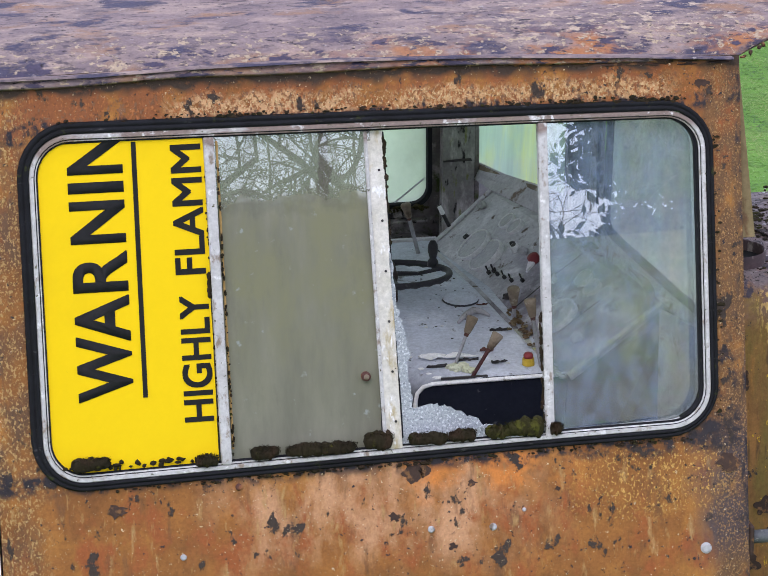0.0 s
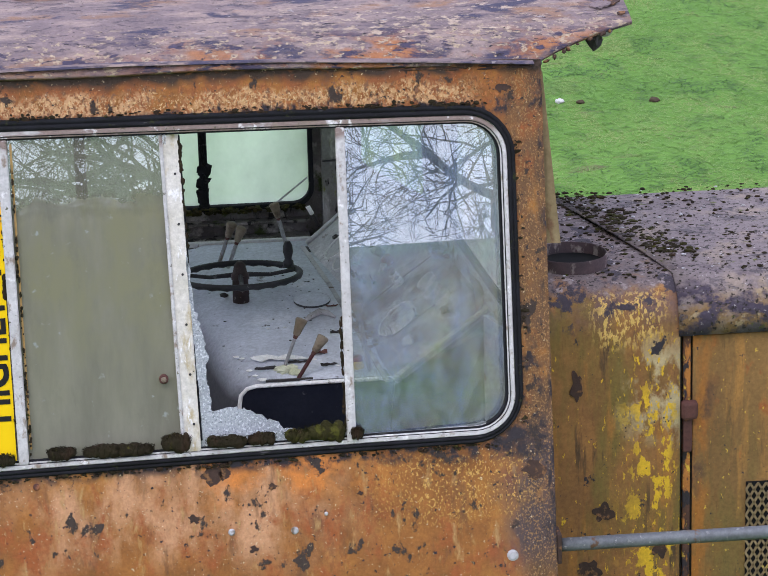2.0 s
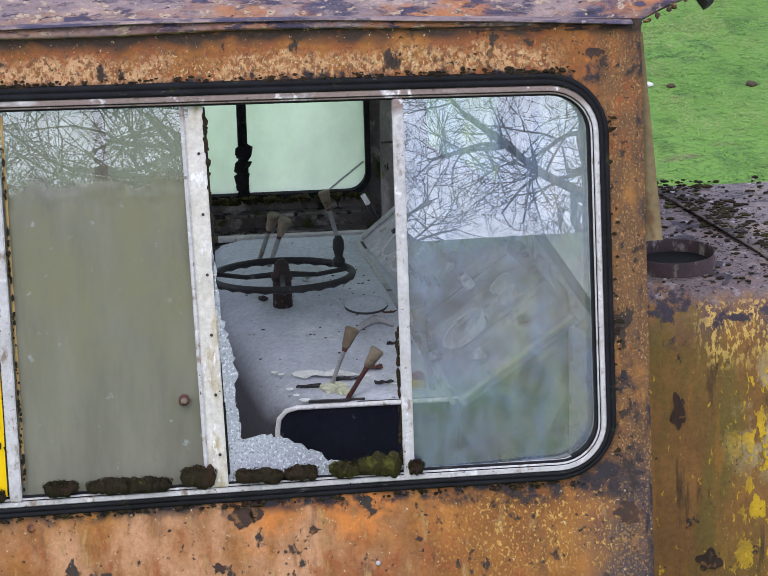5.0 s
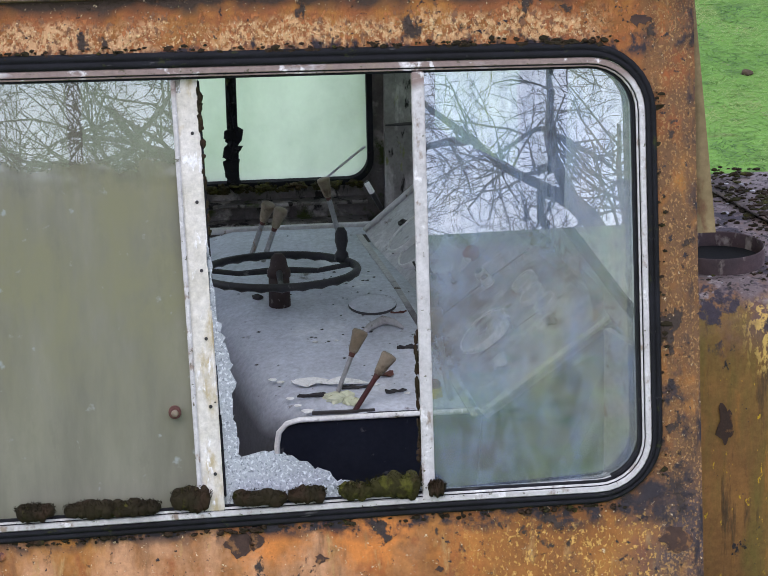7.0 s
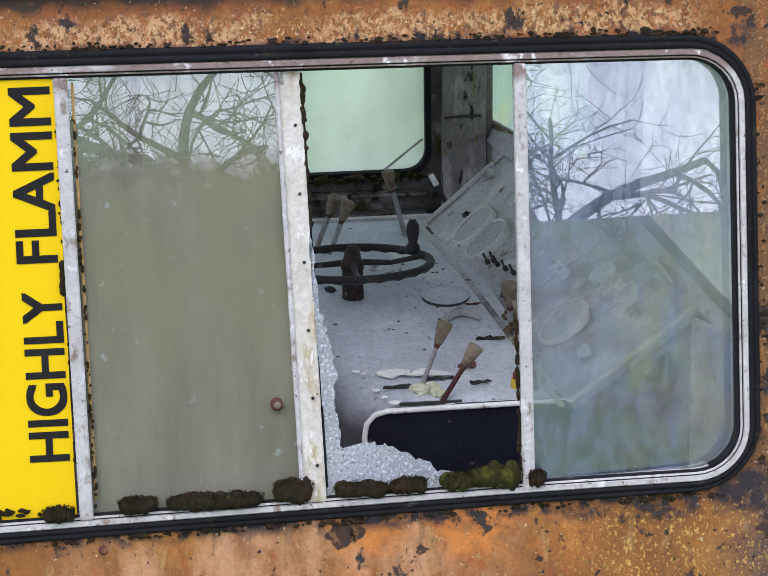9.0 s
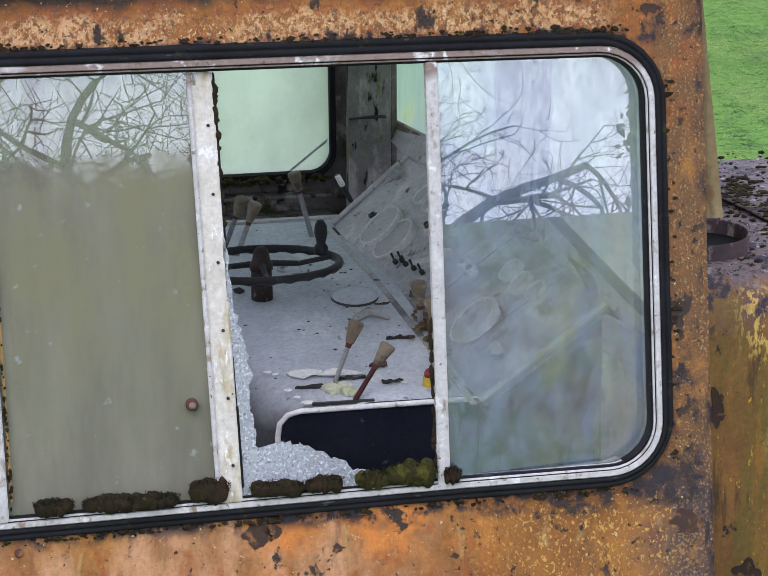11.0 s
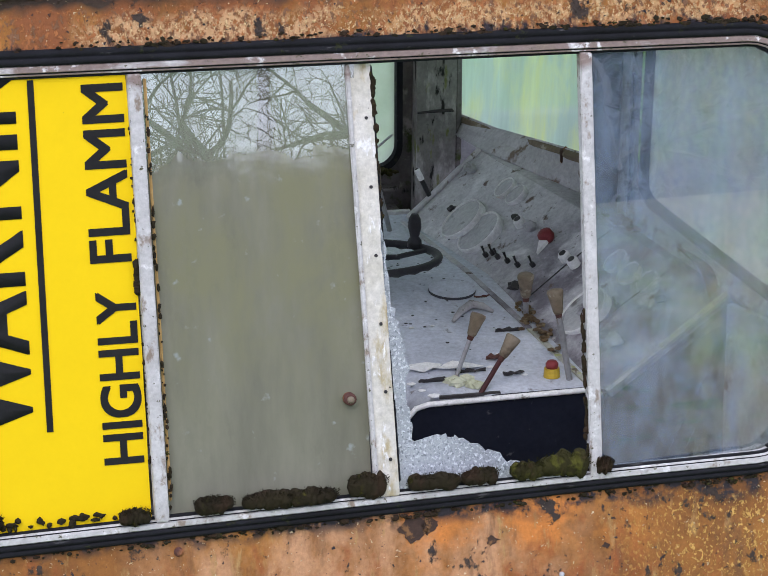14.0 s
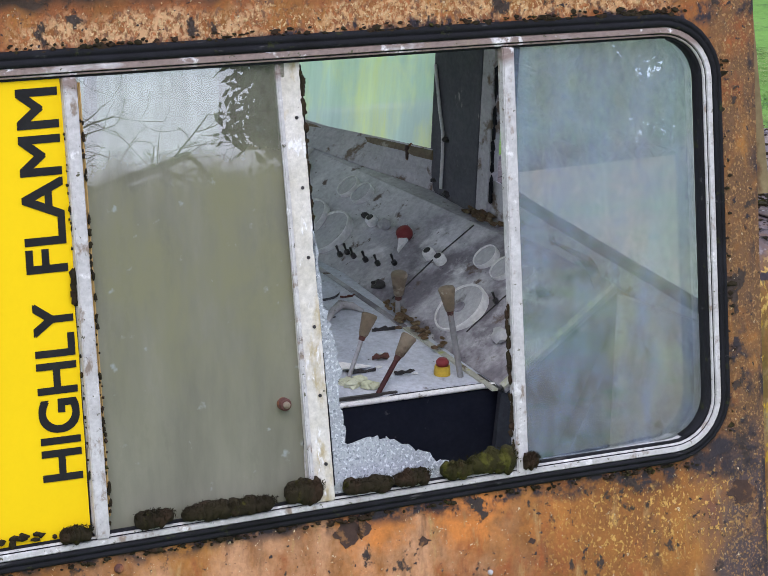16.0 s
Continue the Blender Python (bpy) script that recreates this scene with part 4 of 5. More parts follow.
loft(bm, [[(c[0] + r * math.cos(2 * math.pi * k / n), c[1] + r * math.sin(2 * math.pi * k / n), z) for r, z in prof] for k in range(n + 1)])
pipe = part("exhaust_collar", bm, M_DARKIRON, lorry, "dark rusty open exhaust collar on the cowl", None, True)
# Near-black disc a little below the collar's rim.
bm = bmesh.new()
loft(bm, [[(c[0] + r * math.cos(2 * math.pi * k / n), c[1] + r * math.sin(2 * math.pi * k / n), 2.292) for r in (0.001, 0.126)] for k in range(n + 1)])
part("collar_disc", bm, M_VOID, pipe, "near-black disc inside the collar")

bm = bmesh.new()
tube(bm, [(2.2, -0.085, 1.578), (3.0, -0.085, 1.58), (4.6, -0.085, 1.584)], 0.0235, 14)
rail = part("grab_rail", bm, M_PIPE, lorry, "grey tubular grab rail", None, True)
bm = bmesh.new()
box(bm, 2.185, 2.2, -0.12, -0.04, 1.52, 1.63, 0.004)
part("rail_bracket", bm, M_DARKHOLE, rail)
for x, z, r, mat_ in ((1.075, -0.32, 0.012, M_DECK), (2.037, -0.452, 0.02, M_DECK), (0.228, -0.351, 0.011, M_DECK), (1.29, -0.327, 0.013, M_DECK), (1.4, -0.275, 0.007, M_DECK), (0.425, -0.125, 0.012, M_LATCH), (-0.312, 1.105, 0.008, M_DECK)):
    bm = bmesh.new()
    tube(bm, [(x, 0.001, z), (x, -0.004, z), (x, -0.008, z)], [r, r, r * 0.6], 12)
    part("body_bolt", bm, mat_, side, "", WALL)
for x, z, s in ((2.155, 0.538, 0.01), (2.12, -0.158, 0.05), (0.015, -0.18, 0.042), (0.95, -0.27, 0.028), (1.02, -0.12, 0.05), (1.06, -0.115, 0.03), (1.22, -0.17, 0.02), (1.15, -0.385, 0.02), (1.52, -0.21, 0.012), (2.06, 1.15, 0.03)):
    bm = bmesh.new()
    pts = [(x + s * (0.75 + 0.6 * noise.noise((x * 9 + a * 0.03, z * 9, 0)) + 0.12 * noise.noise((a * 0.11, x * 30, 7))) * math.cos(radians(a)), -0.002, z + 0.8 * s * (0.75 + 0.6 * noise.noise((x * 9, a * 0.03, z * 9)) + 0.12 * noise.noise((a * 0.11, x * 30, 9))) * math.sin(radians(a))) for a in range(0, 360, 12)]
    prism(bm, pts, (0, 0.003, 0))
    part("bare_patch", bm, M_DARKHOLE, side, "paint chipped to dark metal", WALL)
for x, z, s, h in ((2.356, 1.92, 0.026, 0.06), (2.451, 1.423, 0.046, 0.042), (2.4, 1.2, 0.05, 0.04), (2.66, 1.27, 0.03, 0.04)):
    bm = bmesh.new()
    q = lambda a, o: 0.8 + 0.55 * noise.noise((x * 9 + math.cos(radians(a)) * 1.3, math.sin(radians(a)) * 1.3, o)) + 0.14 * noise.noise((a * 0.09, x * 30, o))
    pts = [(x + s * q(a, 2) * math.cos(radians(a)), 0.5465, z + h * q(a, 2) * math.sin(radians(a))) for a in range(0, 360, 12)]
    prism(bm, pts, (0, 0.003, 0))
    part("bare_patch", bm, M_DARKHOLE, lorry, "paint chipped to dark metal")
bm = bmesh.new()
tube(bm, [(0.872, 0.018, 0.219), (0.872, 0.0, 0.219), (0.872, -0.006, 0.219)], [0.016, 0.016, 0.013], 14)
pk = part("pane_knob", bm, M_LATCH, window, "small rusted pull knob", WALL)
bm = bmesh.new()
tube(bm, [(0.872, -0.005, 0.219), (0.872, -0.012, 0.219), (0.872, -0.014, 0.219)], [0.0095, 0.0085, 0.005], 10)
part("knob_bolt", bm, M_KNOB, pk, "pale worn bolt", WALL)

# ---- inside the cab ----
def cz(y):
    return 2.0 + 0.1 * (min(y, 1.35) - 0.55) + 0.03 * max(y - 1.35, 0)


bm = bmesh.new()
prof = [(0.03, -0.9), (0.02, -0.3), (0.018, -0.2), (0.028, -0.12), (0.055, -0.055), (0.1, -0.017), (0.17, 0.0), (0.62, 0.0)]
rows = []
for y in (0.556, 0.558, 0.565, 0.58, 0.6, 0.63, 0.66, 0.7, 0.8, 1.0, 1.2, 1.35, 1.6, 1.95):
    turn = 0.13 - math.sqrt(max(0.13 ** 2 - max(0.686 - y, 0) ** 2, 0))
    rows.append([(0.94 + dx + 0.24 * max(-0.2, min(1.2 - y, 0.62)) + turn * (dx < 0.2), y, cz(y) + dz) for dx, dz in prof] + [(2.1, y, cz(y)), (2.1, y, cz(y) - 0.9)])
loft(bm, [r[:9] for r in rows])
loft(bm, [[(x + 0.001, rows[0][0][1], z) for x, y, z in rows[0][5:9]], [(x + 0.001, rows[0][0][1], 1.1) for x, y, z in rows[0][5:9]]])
console = part("control_console", bm, M_CONSOLE, lorry, "dusty grey control console with shade painted on its rounded side", None, True)
bm = bmesh.new()
outline = [(2.05, 1.0), (2.05, 1.988), (1.2, 1.984), (1.17, 1.977), (1.15, 1.957), (1.144, 1.927), (1.144, 1.0)]
prism(bm, [(x, 0.546, z) for x, z in outline], (0, 0.008, 0))
part("front_panel", bm, M_BLACKPANEL, console, "glossy black console front")
bm = bmesh.new()
tube(bm, [(1.138, 0.543, 1.0), (1.138, 0.543, 1.922), (1.144, 0.543, 1.959), (1.166, 0.543, 1.983), (1.2, 0.543, 1.992), (1.66, 0.543, 1.996), (2.05, 0.543, 1.998)], 0.0078, 8)
part("front_trim", bm, M_PAPER, console, "pale metal trim round the black front", None, True)
bm = bmesh.new()
box(bm, 1.235, 1.405, 0.558, 0.568, 1.998, 2.006)
part("lever_slot", bm, M_SWITCH, console, "black lever slot")
bm = bmesh.new()
box(bm, 0.98, 1.5, 1.955, 1.975, cz(1.96) - 0.01, cz(1.96) + 0.01, 0.003)
part("back_strip", bm, M_TRIM, console, "pale strip along the console's back")

# sloping dashboard
NL, NU, FL, FU = Vector((1.69, 0.5, 2.0)), Vector((2.04, 0.54, 2.238)), Vector((1.475, 1.88, 2.1)), Vector((1.722, 1.94, 2.29))


def dash(s, u, lift=0.0):
    """A place on the dashboard: s from the near to the far end, u from its foot to its top."""
    lo, hi = NL.lerp(FL, s), NU.lerp(FU, s)
    n = (FL - NL).cross(NU - NL).normalized()
    return lo.lerp(hi, u) + n * (lift if n.z > 0 else -lift)


bm = bmesh.new()
loft(bm, [[tuple(dash(k / 12, j / 6)) for j in range(7)] for k in range(13)])
thick(bm, 0.02)
panel = part("instrument_panel", bm, M_PANEL, lorry, "dusty sloping instrument panel with round dials")
bm = bmesh.new()
tube(bm, [dash(1.0, u, 0.008) for u in (0, 0.5, 1.0)], 0.009, 6)
part("panel_trim", bm, M_TRIM, panel, "pale trim along the panel's edge")


def foot(s, back):
    p = NL.lerp(FL, s)
    return Vector((p.x - back, p.y, cz(p.y)))


for s0, s1, mat_ in ((0.0, 0.32, M_GREENTRIM), (0.325, 0.66, M_PANEL), (0.665, 0.99, M_PANEL)):
    bm = bmesh.new()
    prism(bm, [tuple(foot(s0, 0.032)), tuple(foot(s0, 0.014)), tuple(foot(s1, 0.014)), tuple(foot(s1, 0.032))], (0, 0, 0.005))
    part("foot_strip", bm, mat_, panel, "pale strip along the panel's foot")
bm = bmesh.new()
prism(bm, [tuple(foot(0.0, 0.014)), tuple(foot(0.0, 0.002)), tuple(foot(0.99, 0.002)), tuple(foot(0.99, 0.014))], (0, 0, 0.003))
part("foot_gap", bm, M_SWITCH, panel, "dark gap along the panel's foot")
bm = bmesh.new()
tube(bm, [dash(0.0, u, 0.006) for u in (0, 0.5, 1.0)], 0.011, 6)
part("panel_trim", bm, M_GREENTRIM, panel, "algae-stained trim")
for s_, u0, u1 in ((0.44, 0.12, 0.98), (0.82, 0.1, 0.35), (0.2, 0.2, 0.9)):
    bm = bmesh.new()
    tube(bm, [dash(s_, u0, 0.001), dash(s_, (u0 + u1) / 2, 0.001), dash(s_ - 0.01, u1, 0.001)], 0.0022, 5)
    part("panel_joint", bm, M_SWITCH, panel, "dark joint between panel plates")
bm = bmesh.new()
prism(bm, [tuple(NL + Vector((0, 0.01, -0.02))), tuple(NU + Vector((0, 0.01, -0.02))), (2.1, 0.51, 2.2), (2.1, 0.51, 1.2), (1.63, 0.51, 1.2)], (0, 0.02, 0))
part("end_plate", bm, M_ENDPLATE, panel, "dark end of the dashboard")


def dial(s, u, r, label="dusty round dial"):
    c = dash(s, u, 0.006)
    n = Vector((-0.66, -0.05, 0.75)).normalized()
    bm = bmesh.new()
    a = n.orthogonal().normalized()
    b = n.cross(a)
    k = 32
    prof = [(r * 0.91, 0.004), (r * 0.935, 0.009), (r * 0.975, 0.01), (r, 0.005), (r * 0.99, -0.02)]
    loft(bm, [[tuple(c + (a * math.cos(2 * math.pi * i / k) + b * math.sin(2 * math.pi * i / k)) * q + n * h) for q, h in prof] for i in range(k + 1)])
    d = part("dial", bm, M_BEZEL, panel, label, None, True)
    bm = bmesh.new()
    loft(bm, [[tuple(c + (a * math.cos(2 * math.pi * i / k) + b * math.sin(2 * math.pi * i / k)) * q + n * 0.005) for q in (0.0005, r * 0.92)] for i in range(k + 1)])
    part("dial_face", bm, M_DIAL, d)
    if r > 0.08:
        bm = bmesh.new()
        tube(bm, [c + n * 0.004, c + n * 0.008], r * 0.22, 12)
        part("dial_centre", bm, M_PANEL, d)


def to_dash(p):
    """s and u of the dashboard's place nearest to p."""
    best = min(((dash(i / 80, j / 40) - Vector(p)).length, i / 80, j / 40) for i in range(81) for j in range(41))
    return best[1], best[2]


for p, r in (((1.617, 1.554, 2.141), 0.08), ((1.598, 1.671, 2.148), 0.078), ((1.738, 1.671, 2.224), 0.038), ((1.751, 1.604, 2.222), 0.038), ((1.73, 0.872, 2.106), 0.084),
             ((1.867, 0.99, 2.198), 0.04), ((1.875, 0.905, 2.19), 0.04), ((1.905, 0.82, 2.19), 0.036)):
    dial(*to_dash(p), r)


def switch(p, kind):
    s, u = to_dash(p)
    c, n = dash(s, u, 0.005), (dash(s, u, 0.1) - dash(s, u)).normalized()
    bm = bmesh.new()
    if kind == "toggle":
        tube(bm, [c, c + n * 0.012], 0.008, 8)
        tube(bm, [c + n * 0.012, c + n * 0.03 + Vector((0, 0, 0.008))], [0.0025, 0.004], 6)
        part("toggle_switch", bm, M_SWITCH, panel, "small black toggle")
    elif kind == "ring":
        tube(bm, [c, c + n * 0.02, c + n * 0.026], [0.018, 0.018, 0.014], 14)
        w = part("push_switch", bm, M_BEZEL, panel, "pale ringed switch")
        bm = bmesh.new()
        tube(bm, [c + n * 0.02, c + n * 0.0275], 0.011, 12)
        part("button", bm, M_SWITCH, w)
    elif kind == "knob":
        clump(bm, c + n * 0.012, (0.02, 0.022, 0.018), p[0], 2, 0.25)
        part("knob", bm, M_DIAL, panel, "dusty grey knob")
    elif kind == "red":
        tube(bm, [c, c + n * 0.012, c + n * 0.03, c + n * 0.036], [0.02, 0.025, 0.022, 0.012], 14)
        part("red_knob", bm, M_RED, panel, "faded red knob", None, True)
        bm = bmesh.new()
        prism(bm, [tuple(c + Vector((-0.03, -0.02, 0.0))), tuple(c + Vector((-0.01, -0.035, 0.002))), tuple(c + Vector((-0.045, -0.045, -0.03)))], tuple(n * 0.01))
        part("knob_pointer", bm, M_BEZEL, panel, "pale pointer tag")


switch((1.719, 1.446, 2.182), "ring")
switch((1.737, 1.392, 2.184), "knob")
switch((1.76, 1.3, 2.184), "red")
switch((1.771, 1.154, 2.169), "ring")
switch((1.782, 1.099, 2.167), "ring")
switch((1.69, 1.874, 2.227), "knob")
for p in ((1.598, 1.417, 2.111), (1.621, 1.409, 2.123), (1.626, 1.377, 2.121), (1.641, 1.329, 2.123), (1.66, 1.28, 2.12), (1.7, 1.23, 2.12), (1.84, 0.8, 2.1)):
    switch(p, "toggle")
for p, r in (((1.56, 1.75, 2.2), 0.014), ((1.7, 1.5, 2.22), 0.012), ((1.757, 0.66, 2.091), 0.028), ((1.92, 0.7, 2.17), 0.02), ((1.64, 1.2, 2.07), 0.02)):
    s, u = to_dash(p)
    bm = bmesh.new()
    clump(bm, dash(s, u, 0.008), (r, r * 1.2, r * 0.7), p[1], 2, 0.5)
    part("panel_fitting", bm, M_DIAL if r > 0.024 else M_SWITCH, panel)

# deck, sill, windscreen
screen_line = [Vector(p) for p in ((1.72, 2.262, 2.336), (1.79, 1.98, 2.347), (1.85, 1.75, 2.37), (1.912, 1.455, 2.4), (1.985, 1.11, 2.372), (2.075, 0.5, 2.318), (2.13, 0.2, 2.285))]
shelf_line = [Vector(p) for p in ((1.7, 2.2, 2.28), (1.724, 1.945, 2.292), (1.81, 1.7, 2.285), (1.905, 1.46, 2.275), (1.955, 1.15, 2.265), (2.045, 0.54, 2.242), (2.12, 0.2, 2.2))]
tops = [dash(1.0, 1.0), dash(1.0, 1.0) + Vector((0.001, 0, 0.001)), dash(0.83, 1.0), dash(0.66, 1.0), dash(0.44, 1.0), dash(0.0, 1.0), Vector((2.1, 0.2, 2.195))]
bm = bmesh.new()
loft(bm, [[tuple(a), tuple(a.lerp(b, 0.5)), tuple(b)] for a, b in zip(tops, shelf_line)])
part("panel_shelf", bm, M_PANEL, panel, "dusty shelf behind the instrument panel")
bm = bmesh.new()
loft(bm, [[tuple(a + Vector((0.002, 0, 0))), tuple(a.lerp(b, 0.5) + Vector((0.002, 0, 0))), tuple(b)] for a, b in zip(shelf_line, screen_line)])
part("screen_deck", thick(bm, 0.006), M_DECK, lorry, "flaking white ledge below the windscreen")
bm = bmesh.new()
tube(bm, [p - Vector((0.0, 0, 0.017)) for p in screen_line[:4]], 0.018, 8)
screen = part("windscreen", bm, M_SILLWOOD, lorry, "two-piece windscreen clouded with algae")
UP = Vector((0.03, 0.02, 0.82))
bm = bmesh.new()
loft(bm, [[tuple(p), tuple(p + UP)] for p in screen_line[:4]])
g = part("pane", bm, M_GLASS_SCREEN, screen, "pale green clouded pane")
g.visible_shadow = False
near_line = [screen_line[4], Vector((2.01, 0.95, 2.358)), *screen_line[5:]]
bm = bmesh.new()
loft(bm, [[tuple(p), tuple(p + UP)] for p in near_line])
g = part("pane", bm, M_GLASS_SCREEN_NEAR, screen, "pane clouded beige with dust")
g.visible_shadow = False
bm = bmesh.new()
tube(bm, [near_line[0] + UP, near_line[0] + Vector((0, 0, 0.06)), near_line[0] + Vector((0, -0.01, 0.01)), near_line[0].lerp(near_line[1], 0.3) - Vector((0, 0, 0.014)), *(p - Vector((0, 0, 0.018)) for p in near_line[1:])], 0.02, 8)
part("pane_frame", bm, M_GREYPILLAR, screen, "dark rubber frame round the near pane", None, True)
bm = bmesh.new()
prism(bm, [(1.901, 1.468, 2.25), (1.93, 1.213, 2.25), (1.98, 1.213, 2.25), (1.96, 1.47, 2.25)], (0.02, 0, 0.97))
post = part("centre_post", bm, M_GREYPILLAR, screen, "dark grey windscreen centre post")
bm = bmesh.new()
tube(bm, [(1.905, 1.455, 2.66), (1.903, 1.41, 2.53), (1.905, 1.39, 2.47), (1.904, 1.385, 2.4), (1.9, 1.382, 2.3)], 0.005, 6)
part("cable", bm, M_TRIM, post, "pale loose cable")
for y, z, w in ((1.385, 2.45, 0.02), (1.37, 2.285, 0.022), (1.44, 2.31, 0.012)):
    bm = bmesh.new()
    clump(bm, (1.912 + 0.12 * (1.385 - y), y, z), (0.012, w, 0.5 * w), 10 * z, 2, 0.5)
    part("cable_clip", bm, M_SWITCH, post, "black cable clip")
bm = bmesh.new()
prism(bm, [(1.932, 1.209, 2.245), (1.944, 1.163, 2.245), (1.975, 1.163, 2.245), (1.975, 1.209, 2.245)], (0.02, 0, 0.97))
part("post_edge", bm, M_DECK, post, "pale edge of the post")
bm = bmesh.new()
rnd = random.Random(17)
for k in range(40):
    z = rnd.uniform(2.32, 3.0)
    clump(bm, (1.952 + 0.02 * (z - 2.25), 1.156, z), (0.006, rnd.uniform(0.004, 0.01), rnd.uniform(0.01, 0.035)), k, 1, 0.6)
tagged(part("ragged_seal", bm, M_RUBBER, post, "torn black seal beside the post"), kind="stuff")
for p in ((1.815, 1.923, 2.325), (1.888, 1.568, 2.36)):
    bm = bmesh.new()
    tube(bm, [Vector(p) + Vector(o) for o in ((0, 0, 0.032), (-0.012, 0, 0.02), (-0.012, 0, -0.012), (-0.004, 0.004, -0.03))], [0.004, 0.009, 0.008, 0.004], 7)
    part("sill_clip", bm, M_DARKHOLE, screen, "dark rusted clip on the windscreen sill")
bm = bmesh.new()
for k in range(26):
    clump(bm, (1.93 + rnd.gauss(0, 0.012), 1.17 + rnd.gauss(0, 0.045), 2.272 + 0.012 * rnd.random()), (0.014, 0.022, 0.006), k, 1, 0.7)
tagged(part("leaf_litter", bm, M_DEADLEAF), "brown dead leaves heaped at the windscreen post's foot", "leaves", kind="stuff")
bm = bmesh.new()
for k in range(46):
    x, y = 1.615 + rnd.gauss(0, 0.022), 0.97 + rnd.gauss(0, 0.1)
    clump(bm, (x, y, cz(y) + 0.008 + 0.01 * rnd.random()), (rnd.uniform(0.006, 0.018), rnd.uniform(0.006, 0.02), 0.005), k, 1, 0.7)
tagged(part("leaf_litter", bm, M_DEADLEAF), "brown leaf crumbs gathered along the dashboard's foot", "leaves", kind="stuff")
bm = bmesh.new()
prism(bm, [(2.012, 0.475, 1.0), (2.13, 0.14, 1.0), (2.145, 0.15, 1.0), (2.03, 0.482, 1.0)], (0, 0, 1.235))
part("front_lining", bm, M_DECK, lorry, "pale lining in the cab's near front corner")

# far wall with its window
bm = bmesh.new()
fz0, fz1 = 2.19, 3.0
holed(bm, [(-0.42, 1.0), (1.72, 1.0), (1.72, 3.35), (-0.42, 3.35)], rounded(-0.2, 1.51, fz0, fz1, 0.07), 2.18, 0.06)
far = part("far_side_wall", bm, M_INNER, lorry, "grimy dark inside of the far cab wall")
bm = bmesh.new()
ring(bm, (-0.2, 1.51, fz0, fz1), 0.07, [(-0.003, 2.17), (-0.004, 2.2), (0.012, 2.2), (0.015, 2.165)], False)
fwin = part("far_window", bm, M_RUBBER, far, "milky far window with a mossy sill")
bm = bmesh.new()
box(bm, -0.22, 1.53, 2.205, 2.209, fz0 - 0.02, fz1 + 0.02)
g = part("pane", bm, M_GLASS_FAR, fwin, "clouded pale green pane")
g.visible_shadow = False
for x, w in ((1.062, 0.034), (0.56, 0.045)):
    bm = bmesh.new()
    box(bm, x, x + w, 2.165, 2.2, fz0 - 0.01, fz1 + 0.01, 0.004)
    part("upright", bm, M_RUBBER, fwin, "dark ragged upright")
bm = bmesh.new()
for k in range(34):
    z = 2.19 + 0.17 * random.random()
    clump(bm, (1.078 + random.uniform(-0.014, 0.014), 2.165, z), (random.uniform(0.012, 0.024), 0.01, random.uniform(0.015, 0.035)), k, 1, 0.6)
for k in range(24):
    clump(bm, (1.078 + random.uniform(-0.012, 0.012), 2.165, random.uniform(2.36, 2.7)), (0.006, 0.008, random.uniform(0.012, 0.03)), k, 1, 0.6)
tagged(part("ragged_seal", bm, M_RUBBER, fwin, "torn black seal hanging at the upright"), kind="stuff")
bm = bmesh.new()
for k in range(190):
    x = 0.6 + 0.9 * random.random()
    clump(bm, (x, 2.15 + random.uniform(-0.015, 0.01), 2.183 + random.uniform(-0.012, 0.008)), (random.uniform(0.005, 0.016), 0.012, random.uniform(0.003, 0.009)), k, 1, 0.7)
tagged(part("sill_moss", bm, M_MOSSGREEN, fwin, "moss along the far window's sill"), kind="stuff")
bm = bmesh.new()
tube(bm, [(1.36, 2.2, 2.18), (1.5, 2.2, 2.29)], 0.004, 5)
part("wire", bm, M_DIAL, fwin)
bm = bmesh.new()
for z, y in ((2.135, 2.12), (2.07, 2.1), (2.02, 2.09)):
    box(bm, 0.3, 1.5, y, 2.18, z - 0.012, z, 0.003)
part("ledge", bm, M_INNER, far, "dirty ledges below the far window")
bm = bmesh.new()
prism(bm, [(1.55, 2.12, 1.6), (1.69, 2.16, 1.6), (1.7, 2.2, 1.6), (1.55, 2.2, 1.6)], (0.02, 0, 1.6))
pil = part("corner_pillar", bm, M_PILLAR, lorry, "flaking grey corner pillar with green stains")
bm = bmesh.new()
box(bm, 1.56, 1.68, 2.11, 2.14, 2.377, 2.38)
part("pillar_seam", bm, M_SWITCH, pil)
bm = bmesh.new()
tube(bm, [(1.705, 2.19, 2.2), (1.71, 2.19, 3.2)], 0.02, 8)
part("pillar_edge", bm, M_INNER, pil)

bm = bmesh.new()
box(bm, 1.725, 2.3, 2.2, 2.26, 1.0, 2.33)
part("corner_plate", bm, M_DECK, lorry, "flaking white plate in the far front corner")
# closing walls, floor and lining
for name, b_ in (("cab_floor", (-0.4, 2.1, 0.05, 2.2, 0.95, 1.0)), ("lower_body", (-2.1, 2.15, -0.3, 2.2, 0.0, 0.94))):
    bm = bmesh.new()
    box(bm, *b_)
    part(name, bm, M_CABFLOOR if name != "lower_body" else M_SIDE, lorry)
# Out of view; the opening is added to let light reach the console.
bm = bmesh.new()
